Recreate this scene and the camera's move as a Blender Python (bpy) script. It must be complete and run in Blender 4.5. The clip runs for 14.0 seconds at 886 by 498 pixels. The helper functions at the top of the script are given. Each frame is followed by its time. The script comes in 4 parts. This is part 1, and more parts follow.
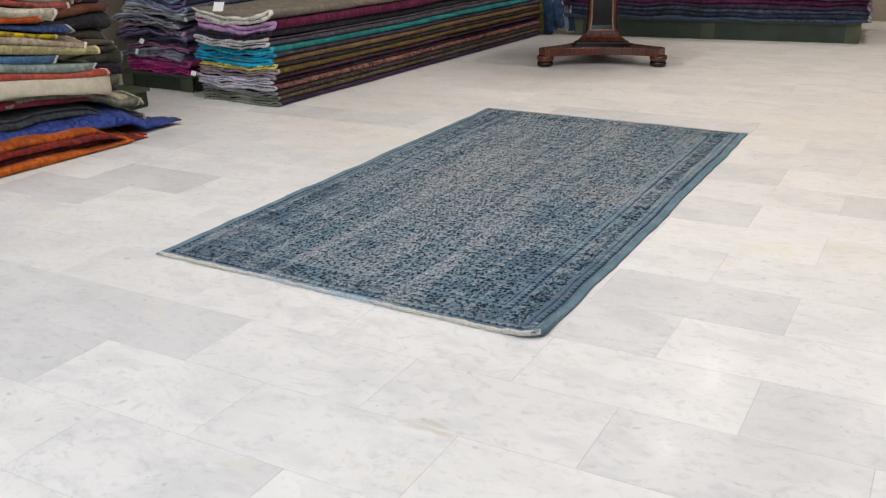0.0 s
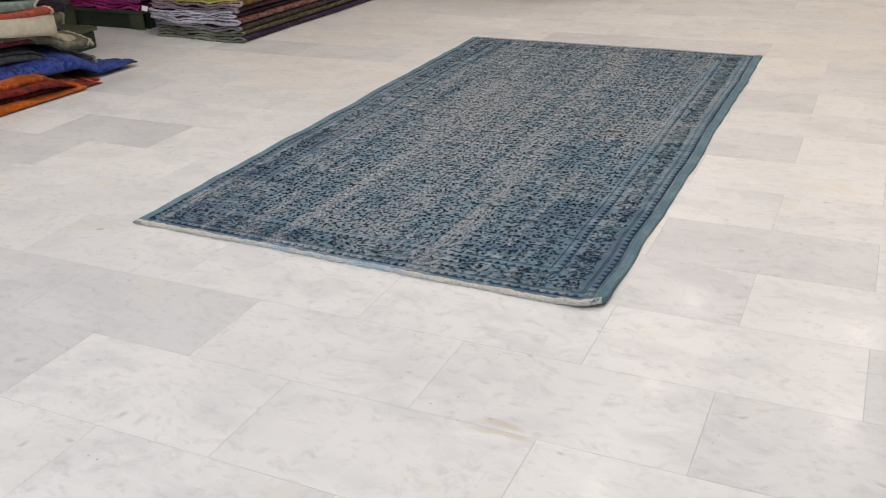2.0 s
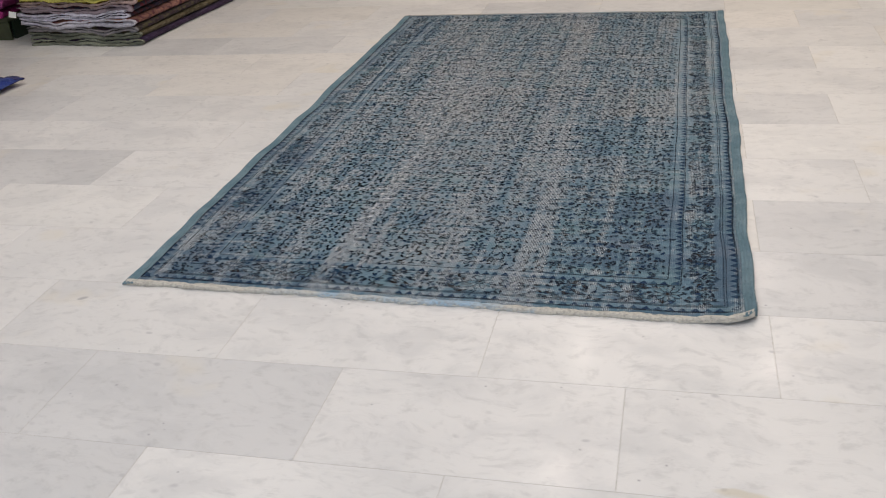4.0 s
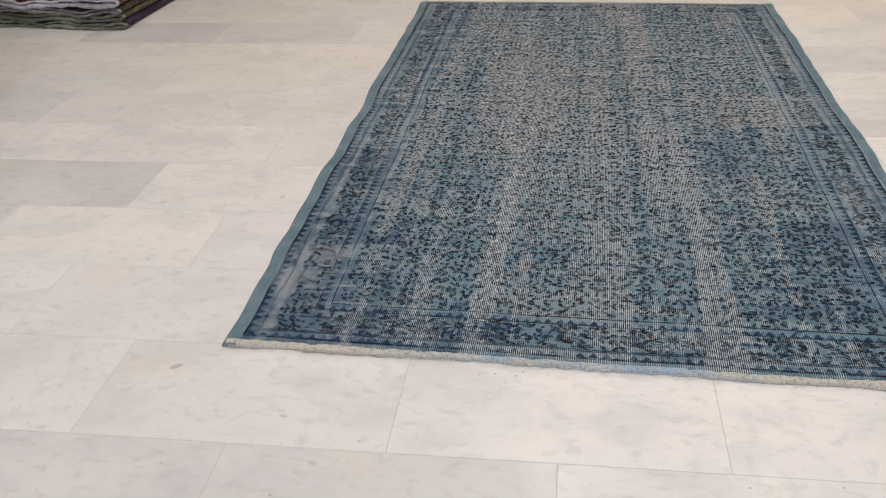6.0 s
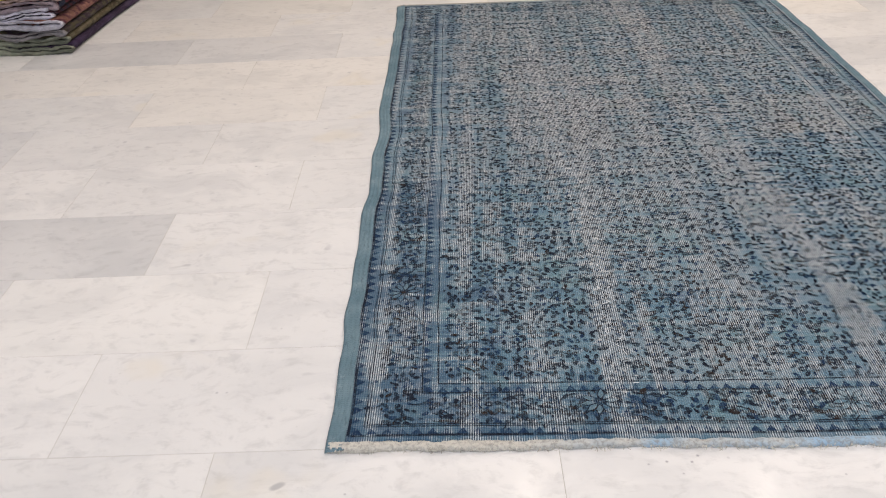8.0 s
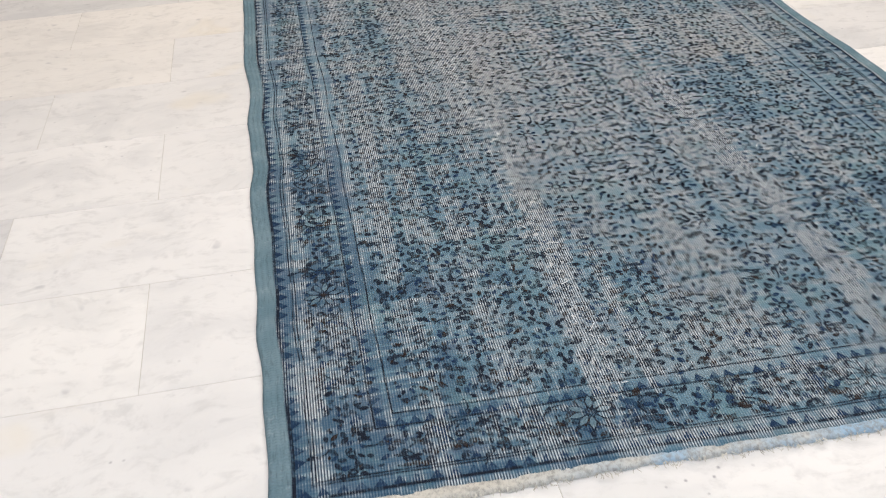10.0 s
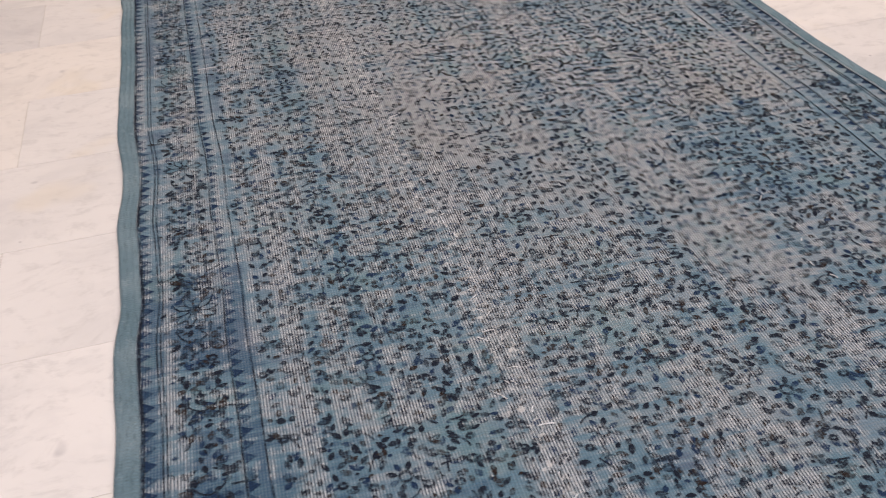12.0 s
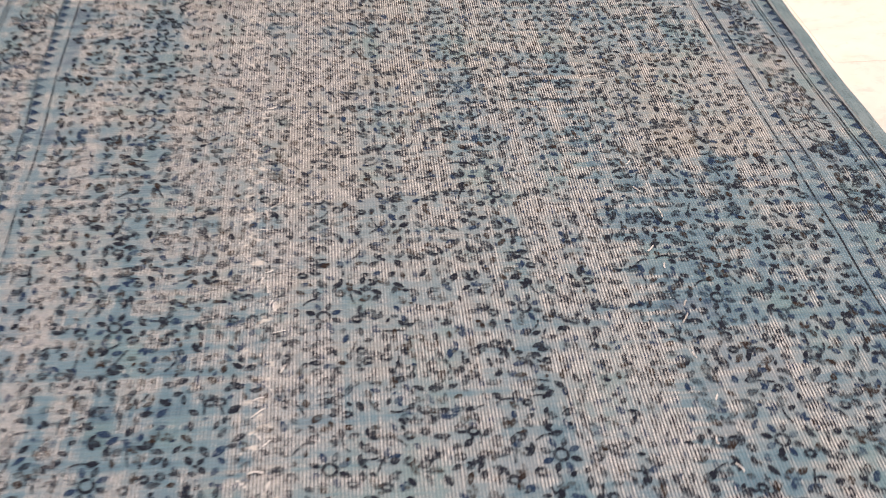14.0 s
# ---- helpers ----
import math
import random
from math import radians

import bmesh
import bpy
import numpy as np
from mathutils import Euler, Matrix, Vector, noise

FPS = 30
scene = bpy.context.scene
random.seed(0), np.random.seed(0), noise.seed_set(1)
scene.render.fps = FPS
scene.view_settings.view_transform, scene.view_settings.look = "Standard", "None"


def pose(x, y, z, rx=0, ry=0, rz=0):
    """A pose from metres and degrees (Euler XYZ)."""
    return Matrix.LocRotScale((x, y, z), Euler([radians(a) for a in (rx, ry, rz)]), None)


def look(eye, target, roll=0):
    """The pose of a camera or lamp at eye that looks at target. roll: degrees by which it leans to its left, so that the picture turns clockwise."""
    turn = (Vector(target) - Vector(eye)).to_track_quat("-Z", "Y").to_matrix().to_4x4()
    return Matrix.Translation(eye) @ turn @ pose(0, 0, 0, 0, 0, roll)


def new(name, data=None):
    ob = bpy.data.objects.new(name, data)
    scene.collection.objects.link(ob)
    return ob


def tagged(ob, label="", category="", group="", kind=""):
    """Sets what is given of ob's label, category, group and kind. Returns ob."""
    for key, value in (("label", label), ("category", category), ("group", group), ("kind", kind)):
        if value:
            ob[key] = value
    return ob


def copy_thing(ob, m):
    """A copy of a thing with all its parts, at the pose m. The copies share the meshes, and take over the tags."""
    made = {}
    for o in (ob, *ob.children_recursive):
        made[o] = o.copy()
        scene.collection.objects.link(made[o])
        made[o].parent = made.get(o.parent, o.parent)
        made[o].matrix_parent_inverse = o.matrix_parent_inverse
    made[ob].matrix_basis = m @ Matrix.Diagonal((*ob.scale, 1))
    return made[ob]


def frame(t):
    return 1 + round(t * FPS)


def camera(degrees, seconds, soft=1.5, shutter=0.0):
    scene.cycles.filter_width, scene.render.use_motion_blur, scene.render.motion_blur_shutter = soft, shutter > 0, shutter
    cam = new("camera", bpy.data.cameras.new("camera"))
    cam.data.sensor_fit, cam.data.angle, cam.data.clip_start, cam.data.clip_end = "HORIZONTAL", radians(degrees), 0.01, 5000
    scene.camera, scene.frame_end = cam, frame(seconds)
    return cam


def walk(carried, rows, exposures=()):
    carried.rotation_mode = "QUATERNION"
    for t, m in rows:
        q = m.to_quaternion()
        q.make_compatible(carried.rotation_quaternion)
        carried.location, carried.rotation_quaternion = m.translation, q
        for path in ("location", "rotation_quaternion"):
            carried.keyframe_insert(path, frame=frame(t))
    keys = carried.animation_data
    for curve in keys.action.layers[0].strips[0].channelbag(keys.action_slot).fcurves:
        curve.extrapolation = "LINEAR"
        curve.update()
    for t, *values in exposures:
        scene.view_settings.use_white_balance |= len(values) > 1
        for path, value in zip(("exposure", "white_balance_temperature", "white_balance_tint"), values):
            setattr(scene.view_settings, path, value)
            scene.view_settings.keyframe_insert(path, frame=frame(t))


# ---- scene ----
cam = camera(51.3, 14.0, 1.1, 0.35)
PATH = [
    (0, (2.622, -2.251, 1.235), (1.654, -0.651, 0.527), -1.5),
    (0.5, (2.577, -2.203, 1.209), (1.595, -0.636, 0.446), -1.9),
    (1, (2.472, -2.064, 1.184), (1.468, -0.53, 0.385), -3.4),
    (1.5, (2.358, -1.997, 1.185), (1.393, -0.452, 0.359), -2.5),
    (2, (2.201, -2.015, 1.176), (1.355, -0.416, 0.323), -2.7),
    (2.2, (2.137, -2.022, 1.178), (1.318, -0.412, 0.32), -2.8),
    (4.3, (1.327, -1.788, 1.139), (0.839, -0.096, 0.192), -5.0),
    (4.5, (1.254, -1.774, 1.14), (0.784, -0.088, 0.173), -4.7),
    (5, (1.076, -1.666, 1.102), (0.614, 0.004, 0.104), -2.7),
    (5.5, (0.897, -1.552, 1.121), (0.465, 0.114, 0.101), -3.4),
    (6, (0.748, -1.52, 1.13), (0.442, 0.195, 0.149), -2.2),
    (6.5, (0.568, -1.525, 1.131), (0.369, 0.212, 0.159), -3.2),
    (7, (0.47, -1.488, 1.128), (0.235, 0.213, 0.103), -2.9),
    (7.5, (0.355, -1.335, 1.113), (0.133, 0.384, 0.115), -3.2),
    (8, (0.282, -1.216, 1.115), (0.189, 0.509, 0.107), -2.8),
    (8.2, (0.245, -1.182, 1.106), (0.186, 0.54, 0.09), -2.7),
    (10.3, (0.131, -0.764, 1.032), (0.371, 0.846, -0.13), -2.6),
    (10.5, (0.163, -0.696, 1.025), (0.363, 0.931, -0.121), -2.4),
    (11, (0.191, -0.537, 0.989), (0.371, 1.091, -0.158), -2.7),
    (11.5, (0.188, -0.342, 0.963), (0.431, 1.291, -0.166), -3.0),
    (12, (0.244, -0.248, 0.951), (0.579, 1.318, -0.246), -3.3),
    (12.5, (0.397, -0.183, 0.963), (0.684, 1.368, -0.267), -2.6),
    (13, (0.509, -0.133, 0.974), (0.716, 1.408, -0.283), -3.0),
    (13.5, (0.551, -0.04, 0.966), (0.746, 1.487, -0.311), -1.3),
    (14, (0.645, 0.168, 0.929), (0.84, 1.595, -0.459), 2.9),
]
EXPOSURE = [(0, 0.07, 6150, 10), (0.5, -0.03, 6200, 10), (2.2, -0.1, 6290, 12), (4.3, -0.24, 6340, 12), (6, -0.17, 6540, 13), (7, 0.01, 6480, 14), (8.2, 0.05, 6360, 14), (10.3, 0.23, 6270, 11), (11.5, 0.06, 6470, 16), (12.5, 0.05, 6920, 26), (13, 0.22, 7220, 28), (13.5, 0.44, 7420, 26), (14, 0.60, 7550, 25)]
walk(cam, [(t, look(eye, target, roll)) for t, eye, target, roll in PATH], EXPOSURE)

# ---- light ----
world = bpy.data.worlds.new("world")
scene.world = world
world.use_nodes = True
world.node_tree.nodes["Background"].inputs[0].default_value = (0.75, 0.85, 1.0, 1)
world.node_tree.nodes["Background"].inputs[1].default_value = 0.3
scene.view_settings.exposure = 0.0

CEIL = 3.6
X0, X1, Y0, Y1 = -3.35, 5.4, -4.6, 8.0
DAY = bpy.data.lights.new("daylight", "AREA")
DAY.shape, DAY.size, DAY.size_y, DAY.energy, DAY.color = "RECTANGLE", 5.6, 2.2, 72, (0.84, 0.92, 1.0)
new("daylight", DAY).matrix_world = look((1.2, Y0 - 0.05, 1.75), (1.2, Y0 + 1, 1.6))
COOL, WARM = bpy.data.lights.new("downlight", "AREA"), bpy.data.lights.new("warm_downlight", "AREA")
for lamp, power, colour in ((COOL, 9.5, (0.985, 0.97, 0.95)), (WARM, 16.3, (1.0, 0.865, 0.725))):
    lamp.shape, lamp.size, lamp.energy, lamp.color = "DISK", 0.2, power, colour
# the columns at negative x are added lamps that brighten the left floor and piles
LAMPS = [(0.54 + 1.6 * i, 3.45 + 1.6 * j) for i in (-2, -1, 0, 1, 2) for j in range(-4, 3) if i in (0, 1) or (i < 0 and j < -1) or (i == -1 and j == -1) or (i == 2 and -3 < j < 1)]
for lx, ly in LAMPS:
    new("downlight_glow", WARM if ly > 1 else COOL).matrix_world = look((lx, ly, CEIL - 0.035), (lx, ly + 0.0001, 0))


# ---- materials ----
class Mat:
    """A node material with short helpers."""

    def __init__(self, name):
        self.m = bpy.data.materials.new(name)
        self.m.use_nodes = True
        self.t = self.m.node_tree
        self.b = self.t.nodes["Principled BSDF"]
        self.co = self.t.nodes.new("ShaderNodeTexCoord").outputs["Object"]

    def put(self, socket, value):
        if isinstance(value, bpy.types.NodeSocket):
            self.t.links.new(value, socket)
        elif isinstance(value, tuple) and len(value) == 3 and socket.type == "RGBA":
            socket.default_value = (*value, 1)
        else:
            socket.default_value = value

    def scaled(self, v, s):
        n = self.t.nodes.new("ShaderNodeVectorMath")
        n.operation = "MULTIPLY"
        self.put(n.inputs[0], v)
        n.inputs[1].default_value = s
        return n.outputs[0]

    def moved(self, v, w):
        n = self.t.nodes.new("ShaderNodeVectorMath")
        n.operation = "ADD"
        self.put(n.inputs[0], v)
        self.put(n.inputs[1], w)
        return n.outputs[0]

    def noise(self, v, scale, detail=3, rough=0.55, colour=False):
        n = self.t.nodes.new("ShaderNodeTexNoise")
        self.put(n.inputs["Vector"], v)
        n.inputs["Scale"].default_value, n.inputs["Detail"].default_value, n.inputs["Roughness"].default_value = scale, detail, rough
        return n.outputs["Color" if colour else "Fac"]

    def cells(self, v, scale, feature="F1", out="Distance"):
        n = self.t.nodes.new("ShaderNodeTexVoronoi")
        n.feature = feature
        self.put(n.inputs["Vector"], v)
        n.inputs["Scale"].default_value = scale
        return n.outputs[out]

    def op(self, kind, a, b=0.0, c=0.0):
        n = self.t.nodes.new("ShaderNodeMath")
        n.operation = kind
        for s, v in zip(n.inputs, (a, b, c)):
            self.put(s, v)
        return n.outputs[0]

    def span(self, v, a, b, c=0.0, d=1.0):
        n = self.t.nodes.new("ShaderNodeMapRange")
        n.interpolation_type = "SMOOTHSTEP"
        for s, x in zip(n.inputs, (v, a, b, c, d)):
            self.put(s, x)
        return n.outputs[0]

    def mix(self, f, a, b, kind="MIX"):
        n = self.t.nodes.new("ShaderNodeMix")
        n.data_type, n.blend_type = "RGBA", kind
        self.put(n.inputs[0], f)
        self.put(n.inputs[6], a)
        self.put(n.inputs[7], b)
        return n.outputs[2]

    def xyz(self, v):
        n = self.t.nodes.new("ShaderNodeSeparateXYZ")
        self.put(n.inputs[0], v)
        return n.outputs

    def rand(self):
        return self.t.nodes.new("ShaderNodeObjectInfo").outputs["Random"]

    def isle(self):
        return self.t.nodes.new("ShaderNodeNewGeometry").outputs["Random Per Island"]

    def place(self):
        return self.t.nodes.new("ShaderNodeNewGeometry").outputs["Position"]

    def bump(self, h, strength=0.3, dist=0.002):
        n = self.t.nodes.new("ShaderNodeBump")
        n.inputs["Strength"].default_value, n.inputs["Distance"].default_value = strength, dist
        self.put(n.inputs["Height"], h)
        self.t.links.new(n.outputs[0], self.b.inputs["Normal"])

    def done(self, colour, rough=0.6, spec=0.5, metal=0.0):
        self.put(self.b.inputs["Base Color"], colour)
        self.put(self.b.inputs["Roughness"], rough)
        self.put(self.b.inputs["Specular IOR Level"], spec)
        self.put(self.b.inputs["Metallic"], metal)
        return self.m


def marble(name, light, dark, joined=False):
    """Honed white marble: cloudy tone, soft streaks along the tile, grey pits."""
    s = Mat(name)
    p = s.place()
    shift = s.isle() if joined else s.rand()
    comb = s.t.nodes.new("ShaderNodeCombineXYZ")
    s.put(comb.inputs[2], s.op("MULTIPLY", shift, 37.0))
    q = s.moved(p, comb.outputs[0])
    warp = s.moved(q, s.scaled(s.noise(q, 4.0, 3, colour=True), (0.16, 0.16, 0.0)))
    cloud = s.noise(s.scaled(warp, (1.0, 1.7, 1.0)), 4.2, 6, 0.62)
    broad = s.noise(q, 1.6, 3, 0.5)
    fine = s.noise(s.scaled(warp, (1.0, 1.6, 1.0)), 24, 5, 0.68)
    c = s.mix(s.span(broad, 0.35, 0.68), light, tuple((a + b) / 2 for a, b in zip(light, dark)))
    c = s.mix(s.op("MULTIPLY", s.span(cloud, 0.44, 0.66), 0.95), c, dark)
    c = s.mix(s.op("MULTIPLY", s.span(fine, 0.48, 0.72), 0.55), c, tuple(0.80 * v for v in dark))
    streak = s.noise(s.scaled(warp, (1.0, 5.5, 1.0)), 4.5, 4, 0.55)
    streak = s.span(s.op("ABSOLUTE", s.op("SUBTRACT", streak, 0.5)), 0.0, 0.03, 1.0, 0.0)
    gate = s.span(s.noise(q, 2.6, 2), 0.50, 0.64)
    c = s.mix(s.op("MULTIPLY", s.op("MULTIPLY", streak, gate), 0.08), c, (0.45, 0.44, 0.44))
    pit = s.op("MULTIPLY", s.span(s.cells(s.scaled(warp, (1.0, 1.3, 1.0)), 15), 0.05, 0.19, 1.0, 0.0), s.span(s.noise(q, 7.5, 3), 0.50, 0.62))
    c = s.mix(s.op("MULTIPLY", pit, 0.6), c, (0.42, 0.42, 0.44))
    speck = s.op("MULTIPLY", s.span(s.cells(q, 34), 0.04, 0.13, 1.0, 0.0), s.span(s.noise(q, 9, 2), 0.56, 0.68))
    c = s.mix(s.op("MULTIPLY", speck, 0.75), c, (0.24, 0.24, 0.27))
    stain = s.op("MULTIPLY", s.span(s.noise(q, 3.1, 3), 0.62, 0.72), 0.35)
    c = s.mix(stain, c, (0.70, 0.64, 0.52))
    px, py, _ = s.xyz(warp)
    for sx, sy, ax, ay, strength, tint in ((1.555 + 0.08, -0.566 + 0.08, 0.062, 0.013, 0.42, (0.50, 0.43, 0.27)), (-0.08 + 0.08, -0.086 + 0.08, 0.011, 0.011, 0.7, (0.33, 0.33, 0.35))):
        d = s.op("ADD", s.op("POWER", s.op("DIVIDE", s.op("SUBTRACT", px, sx), ax), 2.0), s.op("POWER", s.op("DIVIDE", s.op("SUBTRACT", py, sy), ay), 2.0))
        c = s.mix(s.op("MULTIPLY", s.span(d, 0.2, 1.6, 1.0, 0.0), strength), c, tint)
    tone = s.op("ADD", 0.975, s.op("MULTIPLY", shift, 0.05))
    cc = s.t.nodes.new("ShaderNodeCombineColor")
    for k in range(3):
        s.put(cc.inputs[k], tone)
    c = s.mix(1.0, c, cc.outputs[0], "MULTIPLY")
    s.bump(s.noise(p, 9, 3), 0.05, 0.004)
    s.b.inputs["Coat Weight"].default_value = 0.030
    s.b.inputs["Coat Roughness"].default_value = 0.10
    return s.done(c, s.span(s.noise(p, 5, 4), 0.3, 0.7, 0.30, 0.37), 0.36)


MARBLE = marble("white_marble", (0.735, 0.728, 0.722), (0.63, 0.629, 0.632))
MARBLE_GREY = marble("grey_marble", (0.655, 0.653, 0.656), (0.565, 0.567, 0.576))
MARBLE_PALE = marble("pale_marble", (0.77, 0.762, 0.750), (0.685, 0.681, 0.676))
MARBLE_WARM = marble("warm_marble", (0.735, 0.715, 0.690), (0.645, 0.632, 0.615))
MARBLE_JOINED = marble("marble_rest", (0.735, 0.725, 0.715), (0.625, 0.621, 0.62), True)


def plain(name, colour, rough=0.6, spec=0.5, metal=0.0, scale=8.0, vary=0.25, bump=0.1):
    s = Mat(name)
    n = s.noise(s.co, scale, 5)
    f = s.noise(s.co, scale * 14, 3)
    c = s.mix(s.span(n, 0.3, 0.7), colour, tuple(v * (1 - vary) for v in colour))
    c = s.mix(s.op("MULTIPLY", s.span(f, 0.45, 0.75), vary), c, tuple(v * (1 - vary) ** 2 for v in colour))
    s.bump(f, bump, 0.002)
    return s.done(c, rough, spec, metal)


WALL = plain("beige_plaster", (0.30, 0.265, 0.21), 0.8, scale=2.0, vary=0.12)
CEILING = plain("white_paint", (0.75, 0.74, 0.72), 0.8, scale=1.5, vary=0.05)
GROUT = plain("grout", (0.52, 0.495, 0.45), 0.8, scale=20, vary=0.2)
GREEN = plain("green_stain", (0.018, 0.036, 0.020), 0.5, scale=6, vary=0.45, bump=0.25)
LINEN = plain("undyed_linen", (0.53, 0.485, 0.39), 0.95, 0.1, scale=30, vary=0.16, bump=0.8)
KNOT = plain("wood_knot", (0.018, 0.016, 0.012), 0.6)
TAG = plain("white_paper", (0.8, 0.8, 0.8), 0.7, vary=0.03)
EBONY = plain("black_lacquer", (0.007, 0.0065, 0.008), 0.14, vary=0.3, scale=10, bump=0.02)
INLAY = plain("light_inlay", (0.42, 0.25, 0.13), 0.3, scale=40, vary=0.3, bump=0.02)
DIFFUSER = Mat("diffuser")
DIFFUSER.b.inputs["Emission Strength"].default_value = 2.0
DIFFUSER.b.inputs["Emission Color"].default_value = (1.0, 0.9, 0.78, 1)
DIFFUSER = DIFFUSER.done((0.9, 0.9, 0.9), 0.4)


def wood(name, light, dark):
    s = Mat(name)
    w = s.moved(s.co, s.scaled(s.noise(s.co, 6, 3, colour=True), (0.05, 0.05, 0.05)))
    g = s.noise(s.scaled(w, (34.0, 34.0, 3.5)), 1.5, 5, 0.6)
    c = s.mix(s.span(g, 0.35, 0.68), light, dark)
    c = s.mix(s.op("MULTIPLY", s.span(s.noise(s.co, 3, 3), 0.45, 0.7), 0.5), c, dark)
    s.bump(g, 0.04, 0.001)
    return s.done(c, 0.25, 0.5)


MAHOGANY = wood("mahogany", (0.125, 0.028, 0.011), (0.035, 0.009, 0.005))
FABRICS = {}


def fabric(colour, speck=None):
    """Dyed hand-knotted wool: mottled, worn, with ribs."""
    key = (colour, speck)
    if key not in FABRICS:
        grey = sum(colour) / 3
        colour = tuple(max(0.004, min(0.8, (grey + (v - grey) * 1.2) * 1.18)) for v in colour)
        s = Mat("dyed_wool")
        p = s.place()
        big, mid, fine = s.noise(p, 8, 4), s.noise(p, 28, 4, 0.65), s.noise(p, 190, 2, 0.7)
        c = s.mix(s.span(big, 0.36, 0.62), colour, tuple(v * 0.56 for v in colour))
        worn = s.noise(s.scaled(p, (1.0, 0.35, 2.5)), 16, 4, 0.7)
        c = s.mix(s.op("MULTIPLY", s.span(worn, 0.52, 0.68), 0.5), c, tuple(0.05 + v * 1.2 for v in colour))
        if speck:
            c = s.mix(s.span(s.noise(s.scaled(p, (1, 1.3, 1.3)), 30, 3), 0.48, 0.56), c, speck)
        c = s.mix(s.op("MULTIPLY", s.span(mid, 0.45, 0.72), 0.6), c, tuple(0.035 + v * 1.1 for v in colour))
        c = s.mix(s.op("MULTIPLY", s.span(fine, 0.45, 0.75), 0.6), c, tuple(v * 0.3 for v in colour))
        s.b.inputs["Sheen Weight"].default_value = 0.05
        s.bump(s.op("ADD", fine, s.op("MULTIPLY", mid, 1.5)), 0.7, 0.004)
        FABRICS[key] = s.done(c, 0.95, 0.15)
    return FABRICS[key]


# stretches of the rug that are dyed deeper or worn paler: x0, x1, y0, y1, depth of blue, wear
ZONES = [
    (0.01, 0.195, 0.435, 0.585, 0.62, -0.28), (-0.03, 0.185, 0.82, 1.05, 0.50, -0.10), (0.18, 0.47, 0.445, 0.497, 0.36, -0.50),
    (0.20, 0.34, 0.93, 1.02, 0.36, -0.35), (0.10, 0.50, 0.79, 0.87, 0.30, -0.12), (-0.01, 0.155, 0.213, 0.303, -0.75, 0.62),
    (0.0, 0.19, 0.32, 0.43, -0.05, 0.30), (1.07, 1.42, 0.93, 1.27, 0.22, -0.18), (1.19, 1.60, 0.17, 0.68, 0.46, -0.28),
    (0.50, 0.80, 1.20, 1.66, -0.38, 0.08), (0.62, 0.80, 0.10, 0.32, -0.34, -0.06), (1.12, 1.52, 1.30, 1.62, -0.38, 0.10),
    (0.02, 0.50, 0.0, 0.19, 0.34, -0.10), (0.55, 0.66, 0.05, 0.16, 0.45, -0.30), (0.20, 0.50, 0.20, 0.62, 0.14, -0.20), (-0.09, 0.22, 1.85, 2.85, 0.26, -0.05),
]


